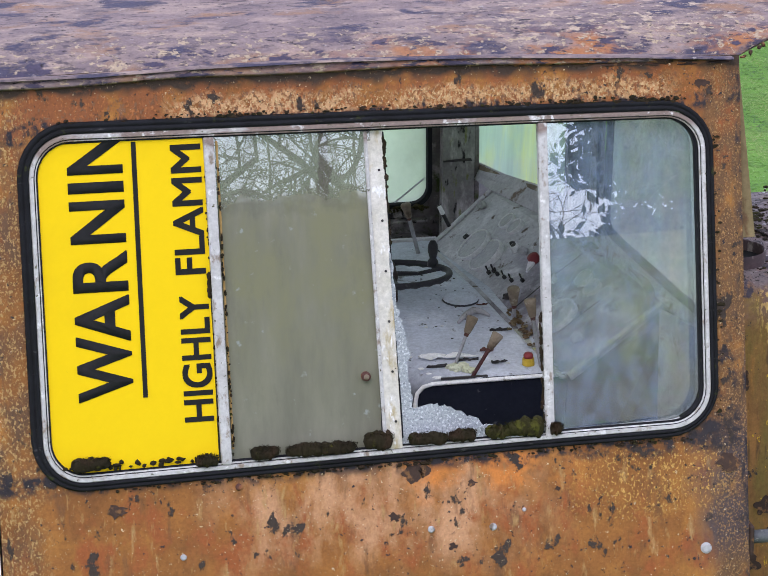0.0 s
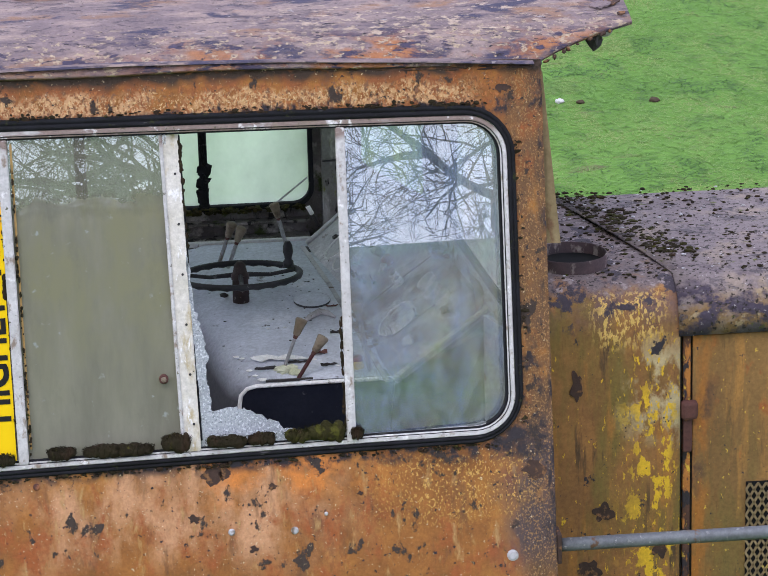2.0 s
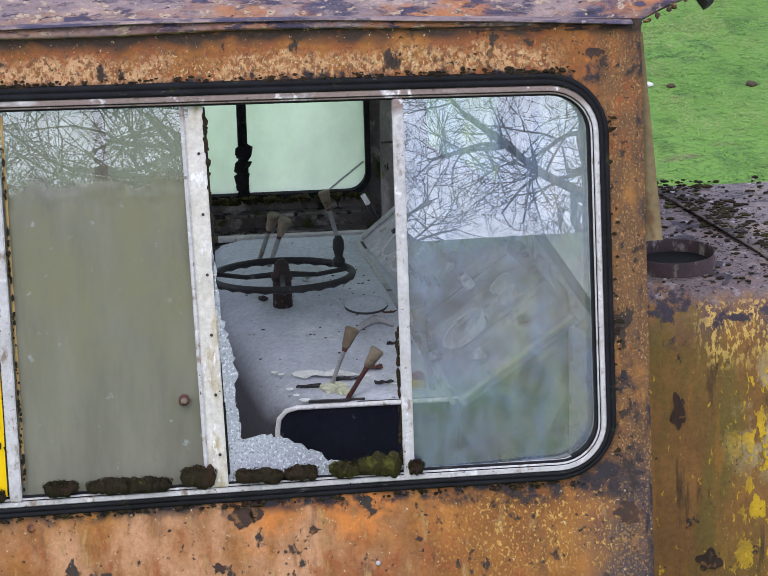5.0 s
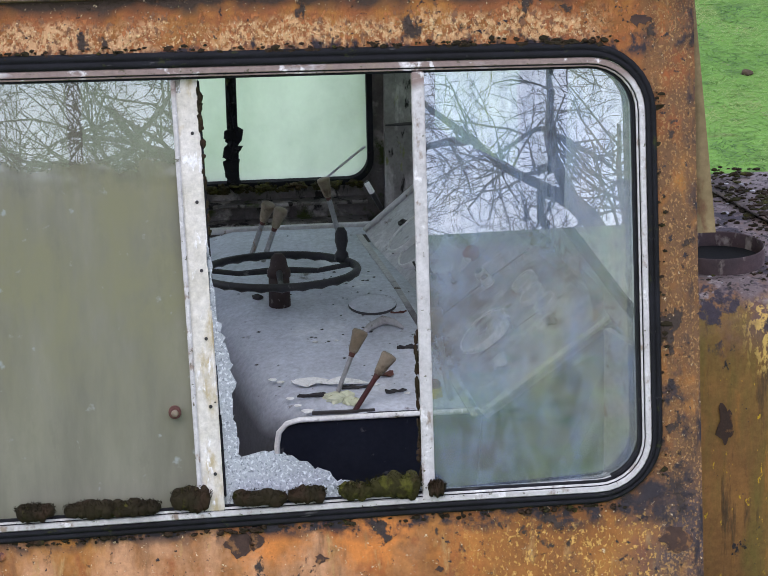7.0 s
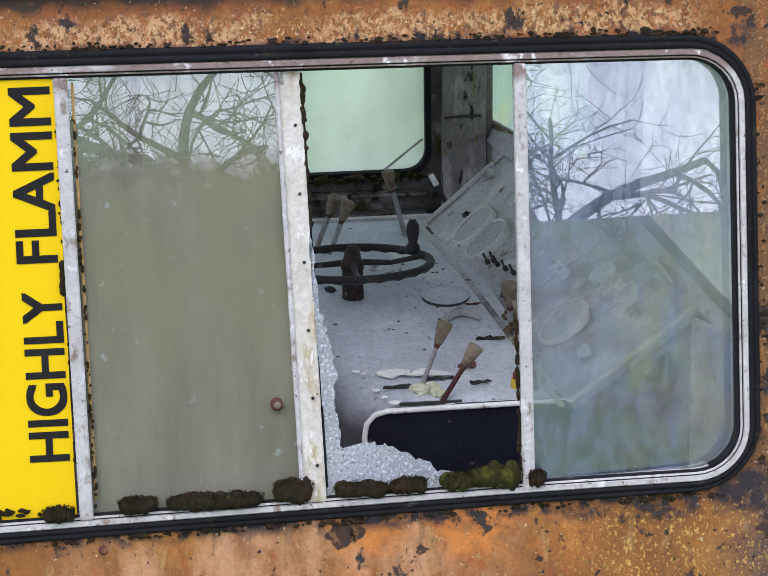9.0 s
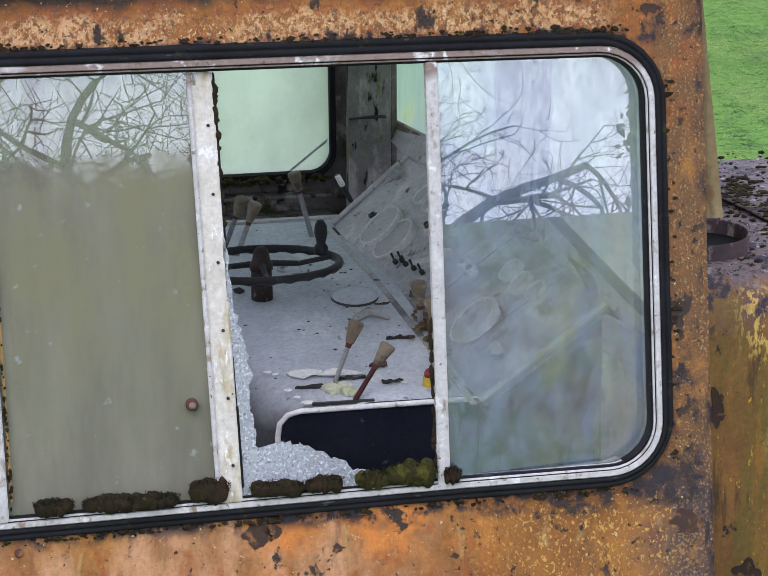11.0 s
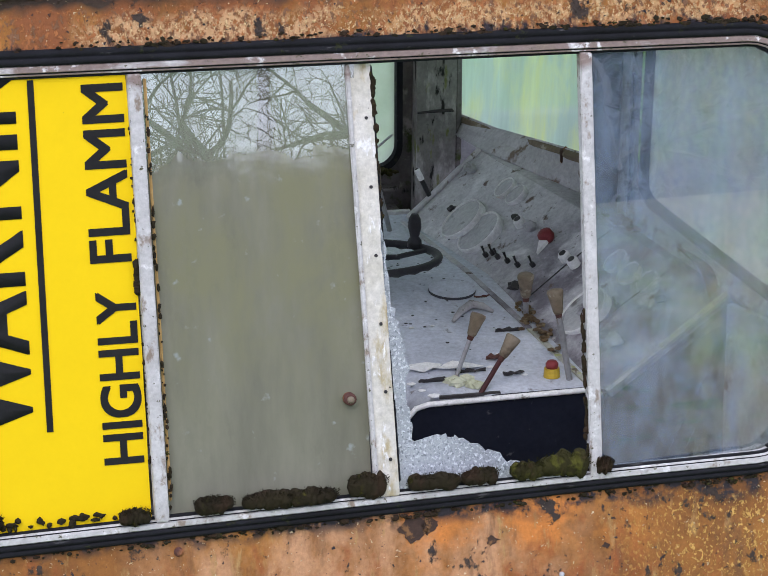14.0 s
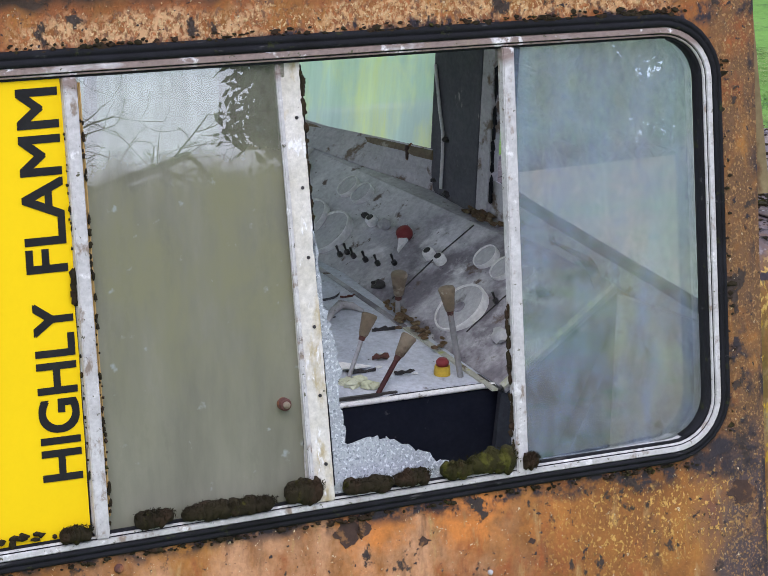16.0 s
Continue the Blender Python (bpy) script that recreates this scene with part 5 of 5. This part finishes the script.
holed(bm, [(-0.2, 0.95), (2.2, 0.95), (2.2, 3.3), (0.24, 3.22)], rounded(0.32, 2.05, 2.1, 3.1, 0.1), 0.0, 0.04)
part("cab_back_wall", bm, M_LINING, lorry, "unseen pale back wall with an opening added to let in light", Matrix.Translation((-0.38, 0, 0)) @ pose(0, 0, 0, 0, 0, 90))
# Unseen ceiling added as a pale reflector over the console.
bm = bmesh.new()
loft(bm, [[(x, y, roof_z(min(y, 2.5 - y)) - 0.03) for y in (0.24, 0.6, 1.25, 1.9, 2.2)] for x in (-0.4, 2.15)])
part("roof_lining", bm, M_LINING, roof)

# steering wheel
wheel_c, wheel_r = Vector((1.182, 1.28, 2.178)), 0.228
bm = bmesh.new()
n = 72
pts = [wheel_c + Vector((wheel_r * math.cos(2 * math.pi * k / n), wheel_r * math.sin(2 * math.pi * k / n), -0.1 * wheel_r * math.sin(2 * math.pi * k / n))) for k in range(n)]
rings = []
for k, p in enumerate(pts):
    out = (p - wheel_c).normalized()
    rr = 0.0118
    rings.append([tuple(p + out * math.cos(a) * rr + Vector((0, 0, math.sin(a) * (rr + (0.0045 * (k % 3 == 0) if math.sin(a) < -0.3 else 0))))) for a in (2 * math.pi * j / 8 for j in range(8))])
loft(bm, rings + rings[:1], True)
bmesh.ops.remove_doubles(bm, verts=bm.verts, dist=1e-5)
wheel = part("steering_wheel", bm, M_WHEELBLACK, lorry, "black ribbed steering wheel with a spinner knob", None, True)
for a in (15, 165, 270):
    bm = bmesh.new()
    d = Vector((math.cos(radians(a)), math.sin(radians(a)), -0.1 * math.sin(radians(a))))
    tube(bm, [wheel_c + d * 0.03, wheel_c + d * 0.12 - Vector((0, 0, 0.01)), wheel_c + d * wheel_r], [0.01, 0.008, 0.008], 8)
    part("spoke", bm, M_WHEELBLACK, wheel)
bm = bmesh.new()
tube(bm, [wheel_c + Vector((0, 0, z)) for z in (-0.015, 0.005, 0.012, 0.04, 0.052)], [0.034, 0.034, 0.027, 0.022, 0.012], 16)
part("hub", bm, M_HUB, wheel, "rust-brown hub cap", None, True)
bm = bmesh.new()
tube(bm, [(1.182, 1.28, cz(1.28)), (1.182, 1.28, 2.17)], [0.032, 0.03], 14)
part("steering_column", bm, M_HUB, wheel, "rusty steering column", None, True)
bm = bmesh.new()
k0 = wheel_c + Vector((0.19, 0.11, -0.01))
tube(bm, [k0 + Vector((0, 0, z)) for z in (0.0, 0.02, 0.03, 0.06, 0.085, 0.1)], [0.022, 0.02, 0.013, 0.02, 0.018, 0.01], 12)
part("spinner_knob", bm, M_WHEELBLACK, wheel, "black spinner knob", None, True)


def lever(base, top, rod_material=M_ROD, r=0.0065, size=1.0, label="control lever with a beige knob"):
    base, top = Vector(base), Vector(top)
    d = (top - base).normalized()
    bm = bmesh.new()
    tube(bm, [base, top - d * 0.02], r, 8)
    lv = part("lever", bm, rod_material, lorry, label)
    bm = bmesh.new()
    tube(bm, [top + d * h * size for h in (-0.038, -0.032, 0.0, 0.026, 0.032, 0.034)], [0.012 * size, 0.0145 * size, 0.0195 * size, 0.0245 * size, 0.022 * size, 0.012 * size], 14)
    part("lever_knob", bm, M_KNOB, lv, "stained beige tapered knob", None, True)
    bm = bmesh.new()
    tube(bm, [top - d * 0.052 * size, top - d * 0.036 * size], [0.009 * size, 0.011 * size], 10)
    part("collar", bm, M_LATCH, lv)


lever((1.309, 0.672, cz(0.67)), (1.369, 0.692, 2.158), M_ROD, 0.0065, 0.9)
lever((1.352, 0.569, cz(0.57)), (1.434, 0.585, 2.126), M_REDROD, 0.0072, 0.9)
lever((1.614, 0.608, cz(0.6)), (1.579, 0.63, 2.228), M_ROD, 0.009, 0.95)
lever((1.608, 1.02, cz(1.02)), (1.6, 1.0, 2.155), M_ROD, 0.008, 1.0)
lever((1.395, 1.8, cz(1.8)), (1.35, 1.8, 2.275), M_ROD, 0.008, 0.85)
lever((1.115, 1.72, cz(1.72)), (1.163, 1.68, 2.24), M_ROD, 0.008, 0.88)
lever((1.148, 1.66, cz(1.66)), (1.198, 1.64, 2.232), M_ROD, 0.008, 0.88)
bm = bmesh.new()
tube(bm, [(1.52, 1.8, 2.2), (1.475, 1.78, 2.29)], [0.008, 0.008], 8)
stalk = part("stalk_switch", bm, M_SWITCH, lorry, "stalk switch with a white tip")
bm = bmesh.new()
tube(bm, [(1.492, 1.787, 2.256), (1.475, 1.78, 2.29)], [0.0095, 0.009], 8)
part("tip", bm, M_PAPER, stalk)
bm = bmesh.new()
tube(bm, [(1.572, 0.637, cz(0.63)), (1.572, 0.637, cz(0.63) + 0.026)], [0.023, 0.021], 16)
stop = part("stop_button", bm, M_YPLASTIC, lorry, "yellow stop button with a red top")
bm = bmesh.new()
tube(bm, [(1.572, 0.637, cz(0.63) + 0.026 + h) for h in (0, 0.012, 0.02)], [0.017, 0.018, 0.012], 14)
part("button", bm, M_RED, stop, "dark red mushroom top", None, True)
bm = bmesh.new()
for k in range(9):
    clump(bm, (1.31 + random.uniform(-0.05, 0.06), 0.625 + random.uniform(-0.035, 0.03), cz(0.62) + 0.008), (0.022, 0.02, 0.013), k, 1, 0.5)
tagged(part("lever_boot", bm, M_FOAM, console, "perished yellowish foam at the lever's foot"), kind="stuff")
bm = bmesh.new()
clump(bm, (1.12, 1.325, cz(1.32) + 0.008), (0.02, 0.012, 0.01), 2, 1, 0.6)
part("column_clip", bm, M_SWITCH, console)


# ---- loose litter on the console ----
def litter(name, x, y, sx, sy, material, label, category, seed):
    rnd = random.Random(seed)
    bm = bmesh.new()
    n = 14
    pts = [(sx * (0.7 + 0.3 * rnd.random()) * math.cos(2 * math.pi * k / n), sy * (0.65 + 0.35 * rnd.random()) * math.sin(2 * math.pi * k / n)) for k in range(n)]
    mid = bm.verts.new((0, 0, 0.004 + 0.2 * sy * rnd.random()))
    vs = [bm.verts.new((a, b, 0.002 + 0.012 * rnd.random() * (sx > 0.02))) for a, b in pts]
    for k in range(n):
        bm.faces.new((mid, vs[k], vs[(k + 1) % n]))
    thick(bm, 0.0018)
    ob = part(name, bm, material)
    ob.matrix_world = pose(x, y, cz(y) + 0.0015, 3.8)
    return tagged(ob, label, category)


litter("torn_paper", 1.24, 0.745, 0.062, 0.038, M_PAPER, "torn white paper lying on the console", "paper", 1)
litter("torn_paper", 1.335, 0.73, 0.07, 0.03, M_PAPER, "torn white paper lying on the console", "paper", 2)
litter("dark_strip", 1.26, 0.656, 0.07, 0.005, M_SWITCH, "dark strip lying on the console", "scrap", 4)
litter("dark_strip", 1.47, 0.66, 0.035, 0.008, M_SWITCH, "dark scrap of wire lying on the console", "scrap", 3)
litter("dark_strip", 1.36, 0.7, 0.05, 0.006, M_SWITCH, "dark strip lying on the console", "scrap", 9)
litter("dead_leaf", 1.446, 0.767, 0.03, 0.02, M_LATCH, "brown dead leaf on the console", "leaf", 5)
litter("twig", 1.53, 0.942, 0.04, 0.004, M_SWITCH, "thin dark twig on the console", "twig", 6)
litter("twig", 1.52, 1.18, 0.03, 0.005, M_LATCH, "thin brown twig on the console", "twig", 7)
for k, (x, y, s) in enumerate(((1.139, 0.778, 0.013), (1.16, 0.76, 0.012), (1.199, 0.609, 0.013), (1.224, 0.574, 0.02), (1.27, 1.011, 0.01), (1.331, 1.014, 0.008), (1.42, 0.72, 0.012), (1.5, 0.655, 0.01), (1.46, 0.8, 0.007), (1.18, 0.655, 0.014))):
    litter("glass_crumb", x, y, s, s * 0.8, M_PAPER, "pale crumb of broken glass on the console", "crumb", 10 + k)
rnd = random.Random(4)
bm = bmesh.new()
for k in range(70):
    x, y = rnd.uniform(1.05, 1.5), rnd.uniform(0.6, 1.9)
    if k % 3:
        x = 1.4 + rnd.gauss(0, 0.08)
        y = 1.3 + rnd.gauss(0, 0.2)
    s = rnd.uniform(0.0012, 0.0035)
    clump(bm, (x, y, cz(y) + 0.002), (s * 2, s, s * 0.6), k, 1, 0.5)
tagged(part("console_crumbs", bm, M_SWITCH), "dark crumbs of dirt strewn over the console", "dirt", kind="stuff")
bm = bmesh.new()
tube(bm, [(1.395, 1.026, cz(1.03) + 0.007), (1.43, 1.075, cz(1.07) + 0.013), (1.47, 1.11, cz(1.1) + 0.017), (1.5, 1.095, cz(1.1) + 0.014), (1.525, 1.072, cz(1.07) + 0.006)], [0.006, 0.011, 0.014, 0.011, 0.005], 8)
rag = part("crumpled_rag", bm, M_RAG, None, "", None, True)
tagged(rag, "crumpled grey rag lying on the console", "rag")
bm = bmesh.new()
n = 24
loft(bm, [[(0.07 * math.cos(2 * math.pi * k / n) * q, 0.07 * math.sin(2 * math.pi * k / n) * q, h) for q, h in ((0.01, 0.006), (0.9, 0.006), (1.0, 0.008), (1.0, 0.0))] for k in range(n + 1)])
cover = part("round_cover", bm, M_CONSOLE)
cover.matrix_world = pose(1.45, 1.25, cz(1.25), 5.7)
tagged(cover, "loose round grey cover plate on the console", "cover plate")

# ---- moss on the window's ledge ----
MOSS = ((0.465, 0.568, -0.012, 0), (0.585, 0.72, -0.012, 0), (0.695, 0.831, -0.014, 0), (0.852, 0.955, 0.002, 0), (1.001, 1.139, -0.004, 0), (1.145, 1.241, 0.0, 0),
        (1.269, 1.36, 0.004, 1), (1.34, 1.481, 0.012, 1), (1.495, 1.54, 0.0, 0), (-0.13, 0.0, -0.01, 0), (0.28, 0.36, -0.025, 0))
for k, (x0, x1, z, green) in enumerate(MOSS):
    bm = bmesh.new()
    rnd = random.Random(50 + k)
    w = x1 - x0
    big = 0.022 + 0.009 * (w > 0.12 and green) + 0.008 * (k == 3)
    for j in range(5):
        f = (j + 0.5) / 5
        clump(bm, (x0 + w * (0.12 + 0.76 * f), -0.012, z - 0.004 + 0.006 * rnd.random()), (w * rnd.uniform(0.14, 0.22), 0.02, big * rnd.uniform(0.75, 1.15)), k * 7 + j, 3, 0.22)
    for j in range(520):
        a, f = rnd.uniform(-0.2, math.pi + 0.2), rnd.random()
        h = big * (0.75 + 0.45 * math.sin(math.pi * f))
        p = Vector((x0 + w * f, -0.014 - 0.018 * rnd.random(), z + h * math.sin(a) * rnd.uniform(0.5, 1.0)))
        q = p + Vector((rnd.uniform(-0.006, 0.006), -0.004, rnd.uniform(0.0, 0.008)))
        s = rnd.uniform(0.0008, 0.0018)
        vs = [bm.verts.new(p + Vector((s, 0, 0))), bm.verts.new(p - Vector((s, 0, 0))), bm.verts.new(q)]
        bm.faces.new(vs)
    ob = part("moss_clump", bm, M_MOSSGREEN if green else M_MOSS, None, "", WALL, True)
    tagged(ob, "olive green moss cushion on the window ledge" if green else "dark brown moss cushion on the window ledge", "moss", "moss on the window ledge")

bm = bmesh.new()
rnd = random.Random(21)
for k in range(210):
    x, top = rnd.uniform(-0.15, 2.0), rnd.random() < 0.6
    if rnd.random() < 0.55:
        x = rnd.choice((0.42, 0.5, 1.2, 1.24, 1.62, 1.9) if top else (0.35, 0.62, 1.03, 1.06, 1.8)) + rnd.gauss(0, 0.04)
    z = warp(x, 1.075 + 0.037 if top else -0.05 - 0.034) + rnd.uniform(-0.007, 0.006)
    s = rnd.uniform(0.002, 0.006) * (1.8 if rnd.random() < 0.12 else 1)
    clump(bm, (x, -0.007, z), (s * 1.6, 0.007, s), k, 1, 0.6)
for k in range(110):
    z = rnd.uniform(-0.03, 0.95)
    x = (0.402 if k % 3 else 0.358) + 0.011 * (1 - z)
    s = rnd.uniform(0.0015, 0.005)
    clump(bm, (x + rnd.uniform(-0.003, 0.003), 0.002, z), (s, 0.005, s * rnd.uniform(1.0, 2.2)), k, 1, 0.6)
for k in range(44):
    clump(bm, (rnd.uniform(-0.17, 0.34), 0.0, rnd.gauss(-0.022, 0.005)), (rnd.uniform(0.005, 0.014), 0.008, rnd.uniform(0.004, 0.011)), k, 1, 0.6)
for k in range(5):
    clump(bm, (0.358, 0.0, 0.53 + 0.015 * k), (rnd.uniform(0.006, 0.012), 0.008, 0.014), k, 1, 0.6)
for k in range(300):
    side_ = rnd.random()
    s = rnd.uniform(0.0012, 0.004) * (1.8 if rnd.random() < 0.12 else 1)
    if side_ < 0.45:
        x, z = rnd.uniform(0.2, 2.0), 0
        z = warp(x, 1.075 + 0.04) + rnd.uniform(-0.004, 0.012)
    elif side_ < 0.58:
        x, z = 2.067 + 0.028 + rnd.uniform(-0.004, 0.016), rnd.uniform(0.0, 1.0)
    else:
        x = rnd.uniform(0.0, 2.0)
        z = warp(x, -0.05 - 0.03) + rnd.uniform(-0.014, 0.004)
    clump(bm, (x, -0.002, z), (s * rnd.uniform(1, 2.4), 0.003, s), k, 1, 0.8)
for k in range(46):
    z = rnd.uniform(0.66, 1.03)
    clump(bm, (0.988 - 0.025 * z + rnd.uniform(-0.004, 0.005), 0.02, z), (rnd.uniform(0.003, 0.008), 0.006, rnd.uniform(0.006, 0.016)), k, 1, 0.7)
for k in range(40):
    z = rnd.choice((0.12, 0.3)) + rnd.gauss(0, 0.05)
    clump(bm, (1.482 + rnd.uniform(-0.006, 0.002), 0.004, z), (rnd.uniform(0.003, 0.007), 0.006, rnd.uniform(0.006, 0.018)), k, 1, 0.7)
tagged(part("window_grime", bm, M_MOSS, None, "", WALL), "dark crumbs of moss along the window rubber", "moss", kind="stuff")

# ---- moss and litter on the bonnet ----
def scatter(seed, count, place, lo, hi):
    rnd = random.Random(seed)
    bm = bmesh.new()
    for k in range(count):
        x, y = place(rnd)
        s = lo + (hi - lo) * rnd.random() ** 2.5
        clump(bm, (x, y, 2.301 if x > 2.735 - 0.28 * min(max((y - 0.72) / 0.95, 0), 1) else 2.287), (s * 1.3, s, s * 0.55), k, 1, 0.7)
    return bm


def seam(rnd):
    y = rnd.uniform(0.9, 1.75)
    return 2.5 + 0.32 * (1.7 - y) + rnd.gauss(0, 0.06), y


tagged(part("bonnet_moss", scatter(7, 1100, lambda r: (r.uniform(2.3, 3.7), r.uniform(0.66, 1.76)), 0.002, 0.01), M_MOSS), "dark specks of moss scattered over the bonnet top", "moss", kind="stuff")
tagged(part("bonnet_moss", scatter(8, 260, seam, 0.003, 0.013), M_MOSS), "dark moss crumbs beside the bonnet seam", "moss", kind="stuff")
tagged(part("bonnet_moss", scatter(9, 150, seam, 0.004, 0.014), M_MOSSGREEN), "olive moss patches along the bonnet seam", "moss", kind="stuff")
tagged(part("lichen_crumbs", scatter(10, 130, lambda r: (r.uniform(2.3, 3.7), r.uniform(0.66, 1.76)), 0.003, 0.008), M_DECK), "pale crumbs of lichen and flaked paint on the bonnet", "lichen", kind="stuff")

# ---- field ----
rs = np.random.RandomState(3)
n = 230000
gx, gy = rs.uniform(1.5, 9.0, n), rs.uniform(6.0, 19.0, n)
ang, hgt, wid = rs.uniform(0, 6.28, n), rs.uniform(0.0, 0.012, n), rs.uniform(0.003, 0.006, n)
lean = rs.uniform(-0.06, 0.06, (n, 2))
base = np.stack([gx, gy, np.full(n, 0.001)], 1)
off = np.stack([np.cos(ang) * wid, np.sin(ang) * wid, 0 * wid], 1)
tip = base + np.stack([lean[:, 0], lean[:, 1], hgt + 0.004], 1)
verts = np.stack([base - off, base + off, tip], 1).reshape(-1, 3)
me = bpy.data.meshes.new("grass")
me.vertices.add(3 * n)
me.vertices.foreach_set("co", verts.ravel())
me.loops.add(3 * n)
me.loops.foreach_set("vertex_index", np.arange(3 * n))
me.polygons.add(n)
me.polygons.foreach_set("loop_start", np.arange(n) * 3)
me.update()
me.materials.append(M_BLADES)
tagged(new("grass", me), "short green pasture grass", "grass", kind="stuff")
for name, mat_, x, y, s, lab, cat in (("field_stone", M_STONE, 4.0, 12.1, 0.028, "pale stone lying in the pasture", "stone"), ("molehill", M_SOIL, 4.15, 12.05, 0.025, "dark clod of soil in the pasture", "soil"),
                                      ("molehill", M_SOIL, 4.71, 12.0, 0.03, "brown molehill in the pasture", "soil")):
    bm = bmesh.new()
    clump(bm, (0, 0, 0), (s * 1.3, s * 1.2, s * 0.8), x, 2)
    ob = part(name, bm, mat_)
    ob.location = (x, y, 0.01)
    tagged(ob, lab, cat)


# ---- bare trees on the bank ----
def tree(seed, height):
    rnd = random.Random(seed)
    root = new("bare_tree")
    trunk, crown = bmesh.new(), bmesh.new()

    def grow(p, d, r, length, level):
        pts, rad = [p], [r]
        steps = 6 if level < 3 else 4
        bend = Vector((rnd.gauss(0, 0.16), rnd.gauss(0, 0.16), rnd.gauss(0.02, 0.1)))
        for k in range(steps):
            d = (d + bend + Vector((rnd.gauss(0, 0.14), rnd.gauss(0, 0.14), rnd.gauss(0, 0.1)))).normalized()
            pts.append(pts[-1] + d * length / steps)
            rad.append(max(r * (1 - 0.5 * (k + 1) / steps), 0.007))
        tube(trunk if level < 2 else crown, pts, rad, 8 if level < 2 else (5 if level < 3 else 3), False)
        if level == 5:
            return
        kids = (5, 5, 5, 4, 3)[level]
        for k in range(kids):
            i = min(1 + int((k + rnd.random()) / kids * steps), steps)
            turn = d.orthogonal().normalized()
            turn.rotate(Matrix.Rotation(rnd.uniform(0, 6.28), 3, d))
            nd = (d * rnd.uniform(0.4, 0.9) + turn * rnd.uniform(0.6, 1.1)).normalized()
            grow(pts[i], nd, rad[i] * rnd.uniform(0.55, 0.8), height * rnd.uniform(0.24, 0.34) if level == 0 else length * rnd.uniform(0.5, 0.8), level + 1)

    grow(Vector((0, 0, -0.3)), Vector((0, 0, 1)), height * 0.021, height * 0.26, 0)
    part("trunk", trunk, M_BARK, root, "", None, True)
    part("crown", crown, M_BARK, root)
    return tagged(root, "bare leafless winter tree standing on the bank", "tree", "trees on the bank")


kinds = [tree(11, 11.0), tree(12, 9.5), tree(13, 12.0)]
spots = [(2.6, -40), (8.2, -38), (13.0, -44), (17.5, -39), (23.0, -42), (28.0, -40), (-2.5, -44), (-8, -40), (5.5, -56)]
for k, (x, y) in enumerate(spots):
    m = pose(x, y, ground_height(x, y), 0, 0, 71 * k)
    if k < 3:
        kinds[k].matrix_world = m
    else:
        copy_thing(kinds[k % 3], m)

def evergreen(seed, height):
    rnd = random.Random(seed)
    root = new("evergreen_tree")
    bm = bmesh.new()
    tube(bm, [(0, 0, -0.3), (0.05, 0, height * 0.3), (0.1, 0.05, height * 0.8)], [0.22, 0.16, 0.05], 8)
    part("trunk", bm, M_BARK, root, "", None, True)
    verts, faces = [], []
    for k in range(170):
        f = rnd.uniform(0.04, 1.0)
        a, far = rnd.uniform(0, 6.28), rnd.uniform(0.2, 1.0) * height * 0.34 * (1.1 - f) ** 0.5
        c = Vector((far * math.cos(a), far * math.sin(a), f * height))
        size = rnd.uniform(0.4, 0.8)
        for j in range(200):
            p = c + Vector((rnd.gauss(0, 0.5), rnd.gauss(0, 0.5), rnd.gauss(0, 0.4))) * size
            u = Vector((rnd.gauss(0, 1), rnd.gauss(0, 1), rnd.gauss(0, 1))).normalized()
            w = u.orthogonal().normalized()
            s = rnd.uniform(0.1, 0.2)
            n0 = len(verts)
            verts += [p - u * s, p + w * s * 0.45, p + u * s, p - w * s * 0.45]
            faces.append((n0, n0 + 1, n0 + 2, n0 + 3))
    me = bpy.data.meshes.new("crown")
    me.from_pydata([tuple(v) for v in verts], [], faces)
    me.materials.append(M_EVERGREEN)
    crown = new("crown", me)
    crown.parent = root
    return tagged(root, "dense evergreen added out of view to block the mirrored sky", "tree", "evergreens on the bank")


# Added behind the camera to keep sky out of the front pane's reflection.
firs = evergreen(31, 9.0)
for k, (x, y) in enumerate(((20.5, -45), (24.0, -48), (27.5, -44), (31.0, -47), (35.0, -44), (39.5, -46))):
    m = pose(x, y, ground_height(x, y), 0, 0, 50 * k)
    if k:
        copy_thing(firs, m)
    else:
        firs.matrix_world = m
